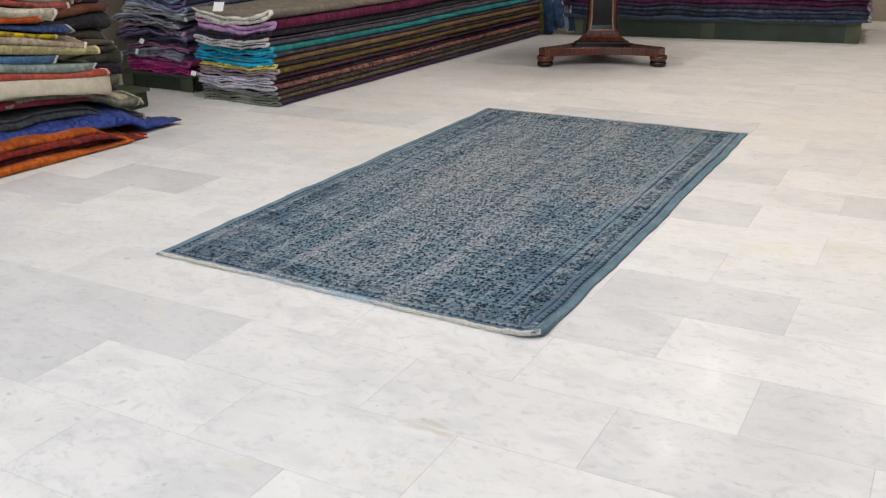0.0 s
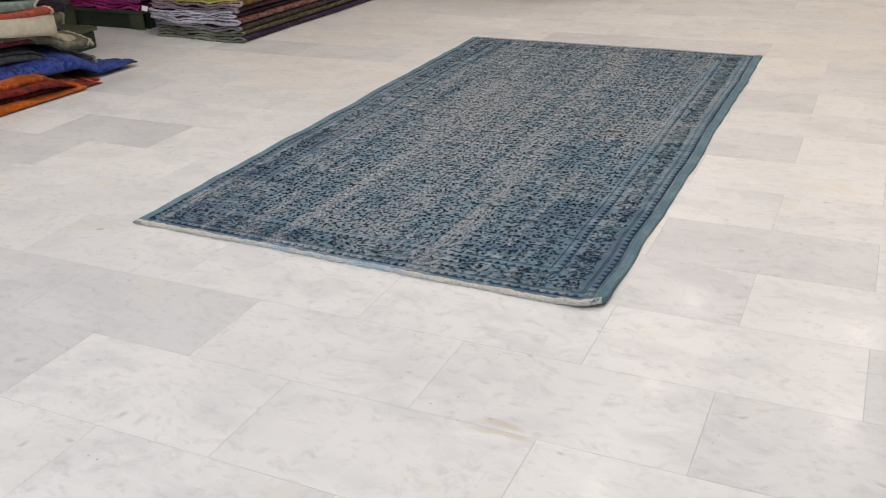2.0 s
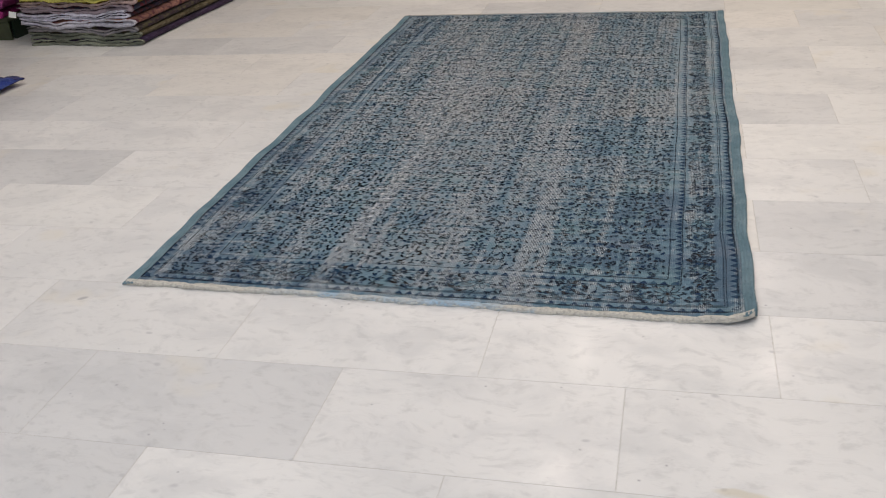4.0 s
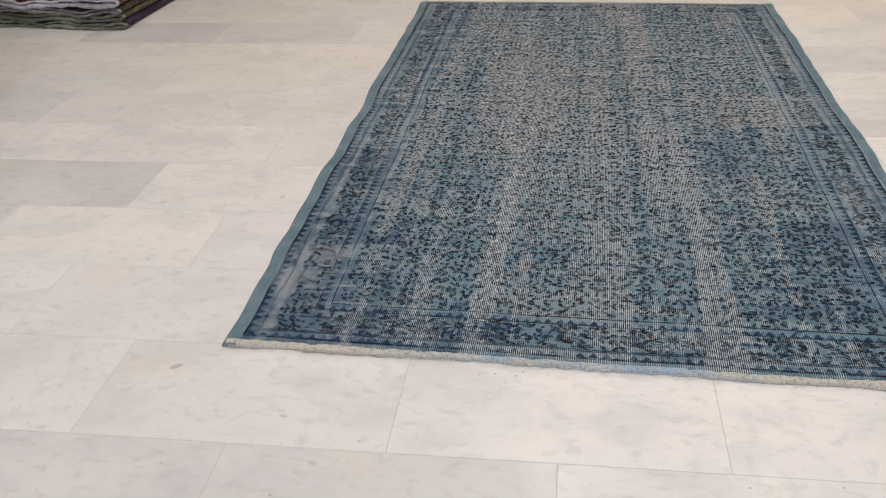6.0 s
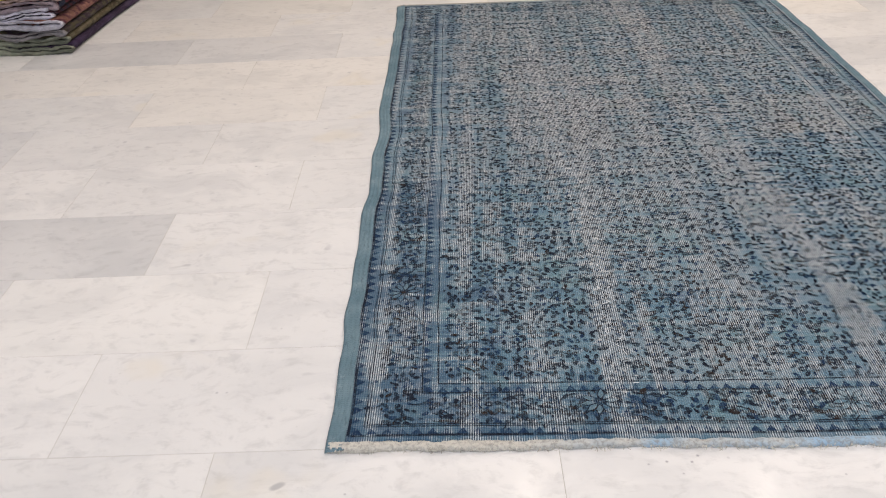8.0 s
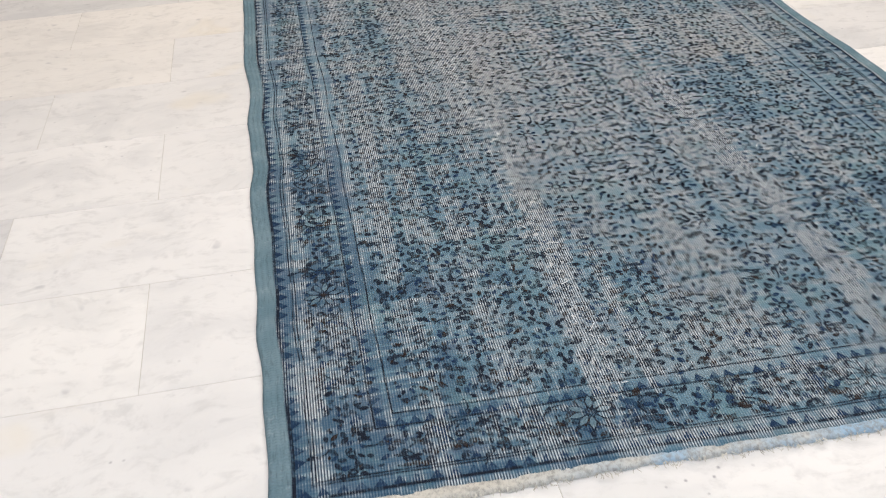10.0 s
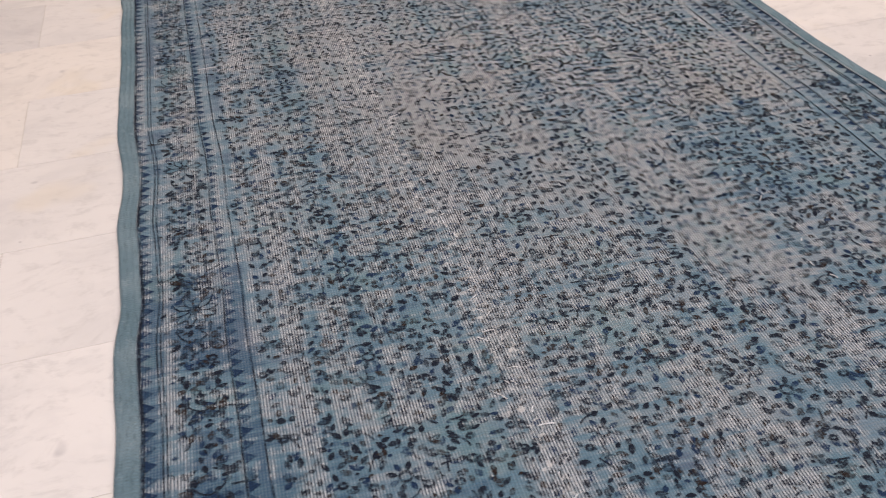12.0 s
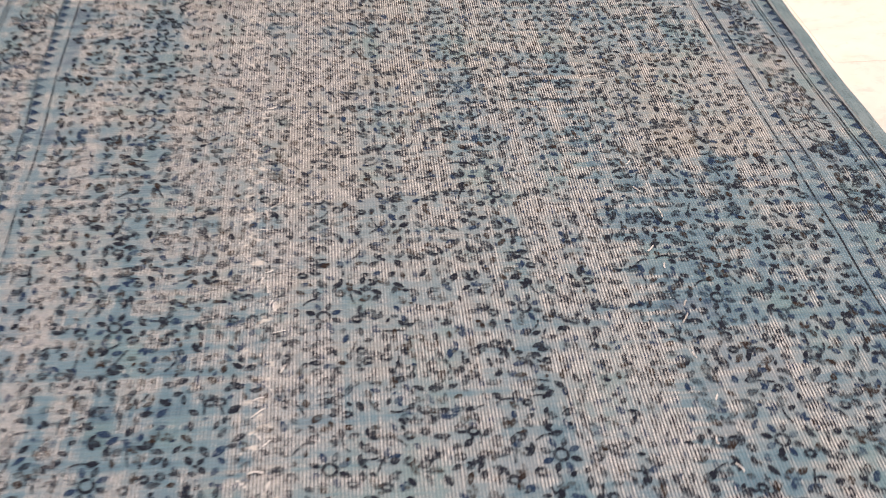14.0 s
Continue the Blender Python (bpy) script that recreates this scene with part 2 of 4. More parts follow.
def rug_ground(s):
    """The worn overdyed ground of the rug: bands along the weft, faded lanes along the warp, bare threads. Returns colour, wear, warp and relief."""
    v = s.co
    wob = s.moved(v, s.scaled(s.noise(v, 6, 3, colour=True), (0.012, 0.016, 0.0)))
    x, y, _ = s.xyz(v)
    xw, yw, _ = s.xyz(wob)
    # the weave fades in rows: short strips along the weft and long lanes along the warp
    row = s.op("SUBTRACT", s.noise(s.scaled(wob, (1.5, 17.0, 1.0)), 1.6, 4, 0.62), 0.5)
    strip = s.op("SUBTRACT", s.noise(s.scaled(wob, (2.2, 40.0, 1.0)), 1.7, 3, 0.6), 0.5)
    lane = s.op("SUBTRACT", s.noise(s.scaled(wob, (13.0, 0.55, 1.0)), 1.7, 4, 0.62), 0.5)
    thin = s.op("SUBTRACT", s.noise(s.scaled(wob, (46.0, 2.0, 1.0)), 1.7, 3, 0.6), 0.5)
    patch = s.op("SUBTRACT", s.noise(wob, 3.2, 4, 0.6), 0.5)
    small = s.noise(v, 26, 4, 0.65)
    blue = s.op("ADD", s.op("MULTIPLY", row, 1.5), s.op("MULTIPLY", strip, 1.1))
    blue = s.op("ADD", blue, s.op("MULTIPLY", patch, 1.3))
    blue = s.op("SUBTRACT", blue, s.op("MULTIPLY", lane, 1.5))
    wear = s.op("ADD", s.op("MULTIPLY", lane, 2.0), s.op("MULTIPLY", thin, 1.0))
    wear = s.op("SUBTRACT", wear, s.op("ADD", s.op("MULTIPLY", row, 1.25), s.op("MULTIPLY", strip, 1.0)))
    block = s.op("SUBTRACT", s.noise(s.scaled(wob, (14.0, 30.0, 1.0)), 1.4, 3, 0.6), 0.5)
    wear = s.op("ADD", wear, s.op("ADD", s.op("MULTIPLY", s.op("SUBTRACT", small, 0.5), 0.9), s.op("MULTIPLY", block, 1.6)))

    # their rims run out unevenly, row by row
    xz = s.op("ADD", xw, s.op("ADD", s.op("MULTIPLY", row, 0.30), s.op("MULTIPLY", strip, 0.22)))
    yz = s.op("ADD", yw, s.op("ADD", s.op("MULTIPLY", lane, 0.20), s.op("MULTIPLY", thin, 0.10)))

    def inside(q, a, b, soft):
        return s.op("MULTIPLY", s.span(q, a - soft, a + soft), s.span(q, b - soft, b + soft, 1.0, 0.0))

    for x0, x1, y0, y1, deep, worn in ZONES:
        f = s.op("MULTIPLY", inside(xz, x0 + 0.006, x1 + 0.006, 0.05), inside(yz, y0 + 0.008, y1 + 0.008, 0.018))
        blue = s.op("ADD", blue, s.op("MULTIPLY", f, 0.72 * deep))
        wear = s.op("ADD", wear, s.op("MULTIPLY", f, 0.8 * worn))
    # the near end and the borders are bluer; the far half is greyed to paint in sheen
    blue = s.op("ADD", blue, s.span(y, 0.0, 1.4, 0.20, -0.04))
    left = s.op("MULTIPLY", s.span(x, 0.22, 0.45, 1.0, 0.0), s.span(y, 0.7, 1.5, 1.0, 0.45))
    blue = s.op("ADD", blue, s.op("MULTIPLY", left, 0.24))
    side = s.op("MAXIMUM", s.op("MAXIMUM", s.span(x, 0.15, 0.18, 1.0, 0.0), s.span(x, 1.37, 1.40)), s.span(y, 0.14, 0.17, 1.0, 0.0))
    blue = s.op("ADD", blue, s.op("MULTIPLY", side, 0.10))
    # the narrow guard bands beside the borders keep more dye
    for x0, x1 in ((0.0, 0.040), (0.142, 0.172), (1.352, 1.388), (1.490, 1.535)):
        f = inside(x, x0, x1, 0.006)
        blue = s.op("ADD", blue, s.op("MULTIPLY", f, 0.22))
        wear = s.op("SUBTRACT", wear, s.op("MULTIPLY", f, 0.16))
    # the two old folds: a jagged pale line, and a broad pale lane that ends sharply in deeper dye
    jag = s.op("MULTIPLY", s.op("SUBTRACT", s.noise(s.scaled(v, (0.0, 1.0, 0.0)), 8, 4, 0.7), 0.5), 0.12)
    xf = s.op("ADD", s.op("ADD", x, jag), s.span(y, 0.7, 2.0, 0.0, 0.055))
    f1 = s.span(s.op("ABSOLUTE", s.op("SUBTRACT", xf, 0.528)), 0.004, 0.038, 1.0, 0.0)
    xr = s.op("ADD", s.op("ADD", xw, s.op("MULTIPLY", jag, 0.6)), s.op("ADD", s.op("MULTIPLY", y, 0.058), s.op("MULTIPLY", strip, 0.16)))
    f2 = s.op("MULTIPLY", s.span(xr, 0.90, 1.08), s.span(xr, 1.085, 1.125, 1.0, 0.0))
    past = s.op("MULTIPLY", s.span(xr, 1.085, 1.125), s.span(xr, 1.16, 1.34, 1.0, 0.35))
    blue = s.op("ADD", blue, s.op("MULTIPLY", s.op("SUBTRACT", past, s.op("MULTIPLY", f2, 0.9)), 0.15))
    wear = s.op("ADD", wear, s.op("SUBTRACT", s.op("ADD", s.op("MULTIPLY", f1, 0.36), s.op("MULTIPLY", f2, 0.30)), s.op("MULTIPLY", past, 0.16)))
    for x0, half, amount in ((0.245, 0.026, 0.42), (0.065, 0.015, 0.40), (0.40, 0.016, 0.26), (0.61, 0.022, 0.26), (1.215, 0.011, 0.40), (0.79, 0.02, 0.22)):
        f = s.span(s.op("ABSOLUTE", s.op("SUBTRACT", s.op("ADD", xw, s.op("MULTIPLY", y, 0.02)), x0 + 0.012)), half * 0.5, half, 1.0, 0.0)
        f = s.op("MULTIPLY", f, s.span(row, -0.16, 0.06, 1.0, 0.35))
        wear = s.op("ADD", wear, s.op("MULTIPLY", f, amount))
        blue = s.op("SUBTRACT", blue, s.op("MULTIPLY", f, amount * 0.4))
    blue = s.op("ADD", blue, 0.30)
    c = s.mix(s.span(blue, -0.25, 0.30), (0.195, 0.242, 0.272), (0.130, 0.206, 0.258))
    c = s.mix(s.span(blue, 0.30, 0.68), c, (0.066, 0.158, 0.226))
    c = s.mix(s.span(blue, 0.66, 1.05), c, (0.013, 0.070, 0.136))
    tan = s.op("MULTIPLY", s.span(s.noise(wob, 3.0, 4), 0.46, 0.66), s.span(blue, -0.1, 0.5, 0.62, 0.0))
    c = s.mix(tan, c, (0.228, 0.232, 0.212))
    hue = s.noise(wob, 7.5, 3, 0.6)
    c = s.mix(s.span(hue, 0.52, 0.70, 0.0, 0.45), c, (0.095, 0.205, 0.225))
    c = s.mix(s.span(hue, 0.47, 0.30, 0.0, 0.22), c, (0.195, 0.205, 0.260))
    strand = s.op("MULTIPLY", s.op("SUBTRACT", s.noise(s.scaled(v, (1.0, 0.12, 1.0)), 90, 2), 0.5), 0.5)
    wear = s.span(s.op("ADD", wear, strand), -0.26, 0.46, 0.12, 1.0)
    lean = s.op("MULTIPLY", s.noise(v, 2.5, 2), 0.005)
    wave = s.op("SINE", s.op("MULTIPLY", s.op("ADD", x, lean), 2 * math.pi / 0.0043))
    warp = s.span(wave, -0.1, 0.7)
    thread = s.span(s.noise(s.scaled(v, (1.0, 0.3, 1.0)), 260, 3), 0.36, 0.60, 0.40, 1.0)
    knot = s.op("SINE", s.op("MULTIPLY", y, 2 * math.pi / 0.0052))
    bare = s.op("MULTIPLY", s.op("MULTIPLY", wear, warp), thread)
    c = s.mix(s.op("MULTIPLY", wear, 0.30), c, (0.285, 0.315, 0.340))
    c = s.mix(s.op("MULTIPLY", bare, 0.83), c, (0.60, 0.64, 0.68))
    gap = s.op("MULTIPLY", wear, s.span(wave, -0.80, 0.15, 0.85, 0.0))
    c = s.mix(gap, c, (0.014, 0.022, 0.040))
    white = s.op("MULTIPLY", f1, s.span(s.noise(v, 75, 3), 0.55, 0.68))
    c = s.mix(s.op("MULTIPLY", white, 0.7), c, (0.54, 0.56, 0.57))
    c = s.mix(s.op("MULTIPLY", s.span(s.noise(v, 420, 2, 0.7), 0.45, 0.8), 0.3), c, (0.03, 0.045, 0.06))
    height = s.op("ADD", s.op("MULTIPLY", warp, 0.5), s.op("ADD", s.op("MULTIPLY", knot, 0.2), small))
    return c, wear, warp, height


def rug_pile():
    s = Mat("overdyed_pile")
    c, wear, warp, height = rug_ground(s)
    s.b.inputs["Sheen Weight"].default_value = 0.34
    s.bump(height, 0.5, 0.002)
    return s.done(c, 0.92, 0.2)


def rug_motif(name, dark, keep):
    """Knotted ornament in a dark dye, rubbed away where the rug is worn."""
    s = Mat(name)
    c, wear, warp, height = rug_ground(s)
    rub = s.op("MULTIPLY", s.span(s.noise(s.co, 150, 3, 0.7), 0.36, 0.66), 0.62)
    lost = s.op("ADD", s.op("MULTIPLY", s.op("MULTIPLY", s.op("ADD", wear, 0.15), warp), 0.75), rub)
    stay = s.op("ADD", s.op("SUBTRACT", keep, lost), s.op("MULTIPLY", s.op("SUBTRACT", s.isle(), 0.5), 0.7))
    stay = s.op("MINIMUM", s.op("MAXIMUM", stay, 0.0), 1.0)
    c = s.mix(stay, c, dark)
    s.bump(height, 0.5, 0.002)
    return s.done(c, 0.92, 0.2)


PILE = rug_pile()
NAVY = rug_motif("navy_knots", (0.007, 0.012, 0.024), 1.28)
BROWN = rug_motif("brown_knots", (0.018, 0.013, 0.013), 1.08)
BLUE = rug_motif("blue_knots", (0.008, 0.026, 0.066), 1.22)
TEAL = rug_motif("teal_knots", (0.13, 0.20, 0.24), 0.7)


def cord(name, colour, other):
    s = Mat(name)
    x, y, z = s.xyz(s.co)
    rib = s.op("SINE", s.op("MULTIPLY", y, 2 * math.pi / 0.006))
    c = s.mix(s.span(s.noise(s.co, 9, 4), 0.35, 0.7), colour, other)
    c = s.mix(s.op("MULTIPLY", s.span(s.noise(s.scaled(s.co, (1, 0.15, 1)), 260, 2), 0.5, 0.75), 0.5), c, tuple(v * 0.5 for v in colour))
    c = s.mix(s.op("MULTIPLY", s.span(s.noise(s.co, 60, 3), 0.6, 0.72), 0.35), c, tuple(0.15 + v for v in colour))
    s.bump(s.op("ADD", rib, s.op("MULTIPLY", s.noise(s.co, 160, 3), 2.0)), 0.4, 0.002)
    return s.done(c, 0.9, 0.2)


SELVEDGE = cord("teal_cord", (0.108, 0.182, 0.226), (0.165, 0.242, 0.285))
BINDING = Mat("bleached_kilim")
_n = BINDING.noise(BINDING.co, 10, 4)
_x, _y, _z = BINDING.xyz(BINDING.co)
_b = BINDING.op("MULTIPLY", BINDING.span(_x, 0.30, 0.62), BINDING.span(_x, 1.085, 1.098, 1.0, 0.0))
_b = BINDING.op("MULTIPLY", _b, BINDING.span(_n, 0.30, 0.62))
_c = BINDING.mix(_b, (0.56, 0.54, 0.49), (0.32, 0.46, 0.60))
_f = BINDING.noise(BINDING.co, 150, 4, 0.7)
_c = BINDING.mix(BINDING.op("MULTIPLY", BINDING.span(_f, 0.42, 0.66), 0.7), _c, (0.26, 0.255, 0.24))
BINDING.bump(_f, 0.8, 0.004)
BINDING = BINDING.done(_c, 0.95, 0.15)


# ---- building helpers ----
def mesh_of(bm, material, smooth=False):
    me = bpy.data.meshes.new("mesh")
    bm.to_mesh(me)
    bm.free()
    if smooth:
        me.polygons.foreach_set("use_smooth", [True] * len(me.polygons))
    me.materials.append(material)
    return me


def part(name, bm, material, parent, label="", smooth=False):
    ob = new(name, mesh_of(bm, material, smooth))
    ob.parent = parent
    if label:
        tagged(ob, label)
    return ob


def thing(name, label, category, group="", kind="", m=None):
    ob = new(name)
    ob.empty_display_size = 0.1
    if m is not None:
        ob.matrix_basis = m
    return tagged(ob, label, category, group, kind)


def add_box(bm, a, b, bevel=0.0):
    lo, hi = Vector(a), Vector(b)
    r = bmesh.ops.create_cube(bm, size=1, matrix=Matrix.Translation((lo + hi) / 2) @ Matrix.Diagonal((*(hi - lo), 1)))
    if bevel:
        edges = list({e for v in r["verts"] for e in v.link_edges})
        bmesh.ops.bevel(bm, geom=edges, offset=bevel, segments=2, affect="EDGES")
    return bm


def box(a, b, bevel=0.0):
    return add_box(bmesh.new(), a, b, bevel)


def lathe(bm, rows, steps=24, m=Matrix()):
    rings = [[bm.verts.new(m @ Vector((r * math.cos(2 * math.pi * k / steps), r * math.sin(2 * math.pi * k / steps), z))) for k in range(steps)] for r, z in rows]
    for a, b in zip(rings, rings[1:]):
        for k in range(steps):
            bm.faces.new((a[k], a[(k + 1) % steps], b[(k + 1) % steps], b[k]))
    bm.faces.new(rings[0][::-1])
    bm.faces.new(rings[-1])
    return bm


def structure(name, bm, material, label, category, smooth=False):
    ob = new(name, mesh_of(bm, material, smooth))
    return tagged(ob, label, category, kind="structure")


# ---- shell ----
T = 0.2
structure("wall_west", box((X0 - T, Y0 - T, 0), (X0, Y1 + T, CEIL)), WALL, "beige plastered shop wall behind the rug piles", "wall")
structure("wall_north", box((X0, Y1, 0), (X1, Y1 + T, CEIL)), WALL, "beige plastered back wall of the shop", "wall")
structure("wall_east", box((X1, Y0 - T, 0), (X1 + T, Y1 + T, CEIL)), WALL, "beige plastered side wall of the shop", "wall")
bm = box((X0, Y0 - T, 0), (-1.6, Y0, CEIL))
add_box(bm, (4.0, Y0 - T, 0), (X1, Y0, CEIL))
add_box(bm, (-1.6, Y0 - T, 0), (4.0, Y0, 0.6))
add_box(bm, (-1.6, Y0 - T, 2.9), (4.0, Y0, CEIL))
structure("wall_south", bm, WALL, "beige plastered front wall with a wide shop window", "wall")
structure("ceiling", box((X0 - T, Y0 - T, CEIL), (X1 + T, Y1 + T, CEIL + 0.15)), CEILING, "plain white painted shop ceiling", "ceiling")


def downlight(x, y):
    t = thing("ceiling_downlight", "round recessed white ceiling downlight, switched on", "downlight", "ceiling downlights", m=pose(x, y, CEIL))
    bm = bmesh.new()
    lathe(bm, [(0.135, 0.0), (0.135, -0.008), (0.125, -0.014), (0.11, -0.012), (0.105, 0.0)], 20)
    part("ring", bm, CEILING, t, smooth=True)
    bm = bmesh.new()
    lathe(bm, [(0.103, -0.002), (0.103, -0.008)], 20)
    part("diffuser", bm, DIFFUSER, t)
    return t


# one fixture per lamp, including the added ones on the left
first = downlight(*LAMPS[0])
for lx, ly in LAMPS[1:]:
    copy_thing(first, pose(lx, ly, CEIL))


# ---- the rug on the floor ----
RW, RL = 1.60, 2.815


def rug_xy(u, v):
    """From 0..1 across and along to the rug's plane, with the uneven edges of a hand-made rug."""
    left, right = -0.008 - 0.074 * v, 1.582 - 0.065 * max(0.0, v) ** 1.5
    y = -0.010 + v * 2.815
    # the near right corner is worn round, the far left one a little
    y += 0.042 * (max(0.0, u - 0.955) / 0.045) ** 2 * max(0.0, 1 - v / 0.05)
    y -= 0.03 * (max(0.0, 0.025 - u) / 0.025) ** 2 * max(0.0, (v - 0.97) / 0.03)
    x = left + u * (right - left)
    ed = 0.012 * noise.noise((v * 9.0, 3.1, 0)) + 0.006 * noise.noise((v * 24, 7.7, 0))
    er = 0.008 * noise.noise((v * 8.0, 13.1, 0)) + 0.006 * noise.noise((v * 24, 17.7, 0))
    x += ed * (1 - u) ** 6 + er * u ** 6
    y += 0.008 * noise.noise((u * 5.0, 21.0, 0)) * (1 - v) ** 4
    return x, y


def rug_z(u, v):
    z = 0.0085 + 0.0022 * noise.noise((u * 5, v * 8, 1.0)) + 0.0012 * noise.noise((u * 14, v * 22, 2.0))
    z += 0.016 * max(0.0, u - 0.90) / 0.1 * max(0.0, 0.10 - v) / 0.1
    return z


def rug_p(x, y, up=0.0):
    """A point on the rug from metres across and along."""
    u, v = x / RW, y / RL
    px, py = rug_xy(u, v)
    return (px, py, rug_z(u, v) + up)


rug = thing("area_rug", "worn overdyed blue-grey floral wool rug lying flat on marble floor", "rug")
NU, NV = 90, 150
bm = bmesh.new()
M0, M1, E0, E1 = 0.034 / RW, 1 - 0.029 / RW, 0.017 / RL, 1 - 0.014 / RL
grid = [[bm.verts.new((*rug_xy(M0 + (M1 - M0) * i / NU, E0 + (E1 - E0) * j / NV), rug_z(M0 + (M1 - M0) * i / NU, E0 + (E1 - E0) * j / NV)))
         for i in range(NU + 1)] for j in range(NV + 1)]
for j in range(NV):
    for i in range(NU):
        bm.faces.new((grid[j][i], grid[j][i + 1], grid[j + 1][i + 1], grid[j + 1][i]))
rim = grid[0] + [r[-1] for r in grid[1:]] + grid[-1][-2::-1] + [r[0] for r in grid[-2:0:-1]]
low = [bm.verts.new((p.co.x, p.co.y, 0.001)) for p in rim]
for k in range(len(rim)):
    n = (k + 1) % len(rim)
    bm.faces.new((rim[k], low[k], low[n], rim[n]))
part("woven_field", bm, PILE, rug, smooth=True)


def strip(points_fn, n, profile):
    """A band swept along the rug's rim. profile: offset across (0..1) and height."""
    bm = bmesh.new()
    rows = [[bm.verts.new(points_fn(k / n, c, h)) for c, h in profile] for k in range(n + 1)]
    for a, b in zip(rows, rows[1:]):
        for i in range(len(profile) - 1):
            bm.faces.new((a[i], a[i + 1], b[i + 1], b[i]))
    bm.faces.new(rows[0][::-1])
    bm.faces.new(rows[-1])
    return bm


ROUND = [(0.0, 0.0), (0.02, 0.45), (0.15, 0.85), (0.4, 1.05), (0.6, 0.95), (0.8, 1.05), (1.0, 1.0)]
CORDS = [(0.0, 0.0), (0.02, 0.5), (0.12, 1.0), (0.24, 1.12), (0.33, 0.80), (0.42, 1.08), (0.56, 1.10), (0.64, 0.78), (0.72, 1.10), (0.86, 1.10), (0.93, 0.80), (1.0, 1.0)]


def left_edge(k, c, h):
    u = c * 0.035 / RW
    x, y = rug_xy(u, k)
    return (x, y, 0.001 + h * (rug_z(u, k) - 0.0006))


def right_edge(k, c, h):
    u = 1 - c * 0.030 / RW
    x, y = rug_xy(u, k)
    return (x, y, 0.001 + h * (rug_z(u, k) - 0.0006) + 0.5 * max(0, rug_z(u, k) - 0.012) * (1 - h))


def near_edge(k, c, h):
    u = 0.004 + 0.992 * k
    d = 0.016 + 0.006 * noise.noise((k * 14, 5.5, 0)) + 0.004 * noise.noise((k * 60, 8.5, 0)) + 0.002 * noise.noise((k * 150, 1.5, 0))
    x, y = rug_xy(u, 0.019 / RL)
    return (x, y - d * (1 - c), 0.001 + h * (rug_z(u, 0.0) + 0.0025 * noise.noise((k * 70, 2.5, 0)) + 0.0015 * noise.noise((k * 190, 4.5, c * 3))) + max(0, rug_z(u, 0) - 0.012) * (1 - h))


def far_edge(k, c, h):
    u = 0.004 + 0.992 * k
    d = 0.013 + 0.003 * noise.noise((k * 30, 55.5, 0))
    x, y = rug_xy(u, 1 - 0.014 / RL)
    return (x, y + d * (1 - c), 0.001 + h * rug_z(u, 1.0))


part("selvedge", strip(left_edge, 160, CORDS), SELVEDGE, rug, "teal-blue overcast side cord", True)
part("selvedge", strip(right_edge, 160, CORDS), SELVEDGE, rug, "teal-blue overcast side cord", True)
part("end_binding", strip(near_edge, 420, ROUND), BINDING, rug, "off-white woven end strip stained pale blue", True)
part("end_binding", strip(far_edge, 160, ROUND), BINDING, rug, "off-white woven end strip", True)


class Ornament:
    """Collects flat knotted shapes that lie on the pile."""

    def __init__(self, up):
        self.v, self.f, self.up = [], [], up

    def poly(self, pts):
        base = len(self.v)
        self.v += [rug_p(x, y, self.up) for x, y in pts]
        self.f.append(tuple(range(base, base + len(pts))))

    def leaf(self, x, y, a, length, width, bend=0.0):
        ca, sa = math.cos(a), math.sin(a)
        pts = []
        for s, w in ((0, 0.12), (0.22, 0.75), (0.5, 1.0), (0.78, 0.65), (1.0, 0.08)):
            pts.append((s * length, w * width / 2 + bend * s * s * length))
        for s, w in ((1.0, -0.08), (0.78, -0.65), (0.5, -1.0), (0.22, -0.75), (0, -0.12)):
            pts.append((s * length, w * width / 2 + bend * s * s * length))
        self.poly([(x + px * ca - py * sa, y + px * sa + py * ca) for px, py in pts])

    def ribbon(self, pts, width):
        for (x0, y0), (x1, y1) in zip(pts, pts[1:]):
            d = math.hypot(x1 - x0, y1 - y0) or 1
            nx, ny = -(y1 - y0) / d * width / 2, (x1 - x0) / d * width / 2
            self.poly([(x0 - nx, y0 - ny), (x1 - nx, y1 - ny), (x1 + nx, y1 + ny), (x0 + nx, y0 + ny)])

    def stem(self, x, y, a, length, curl, width):
        pts = [(x, y)]
        for _ in range(6):
            x, y = x + math.cos(a) * length / 6, y + math.sin(a) * length / 6
            a += curl / 6
            pts.append((x, y))
        self.ribbon(pts, width)
        return x, y, a

    def ring(self, x, y, r, width, n=9, squash=1.0):
        pts = [(x + r * math.cos(2 * math.pi * k / n), y + squash * r * math.sin(2 * math.pi * k / n)) for k in range(n + 1)]
        self.ribbon(pts, width)

    def made(self, name, material, label):
        me = bpy.data.meshes.new("mesh")
        me.from_pydata(self.v, [], self.f)
        me.materials.append(material)
        ob = new(name, me)
        ob.parent = rug
        return tagged(ob, label, kind="stuff")


rnd = random.Random(5)
navy, brown, blue, teal = Ornament(0.0012), Ornament(0.0014), Ornament(0.0008), Ornament(0.0017)
FX0, FX1, FY0, FY1 = 0.203, RW - 0.203, 0.182, RL - 0.182
# field: mirrored sprays of plump leaves round small rosettes, repeated with the looseness of village weaving
CELL_W, CELL_H = 0.135, 0.235


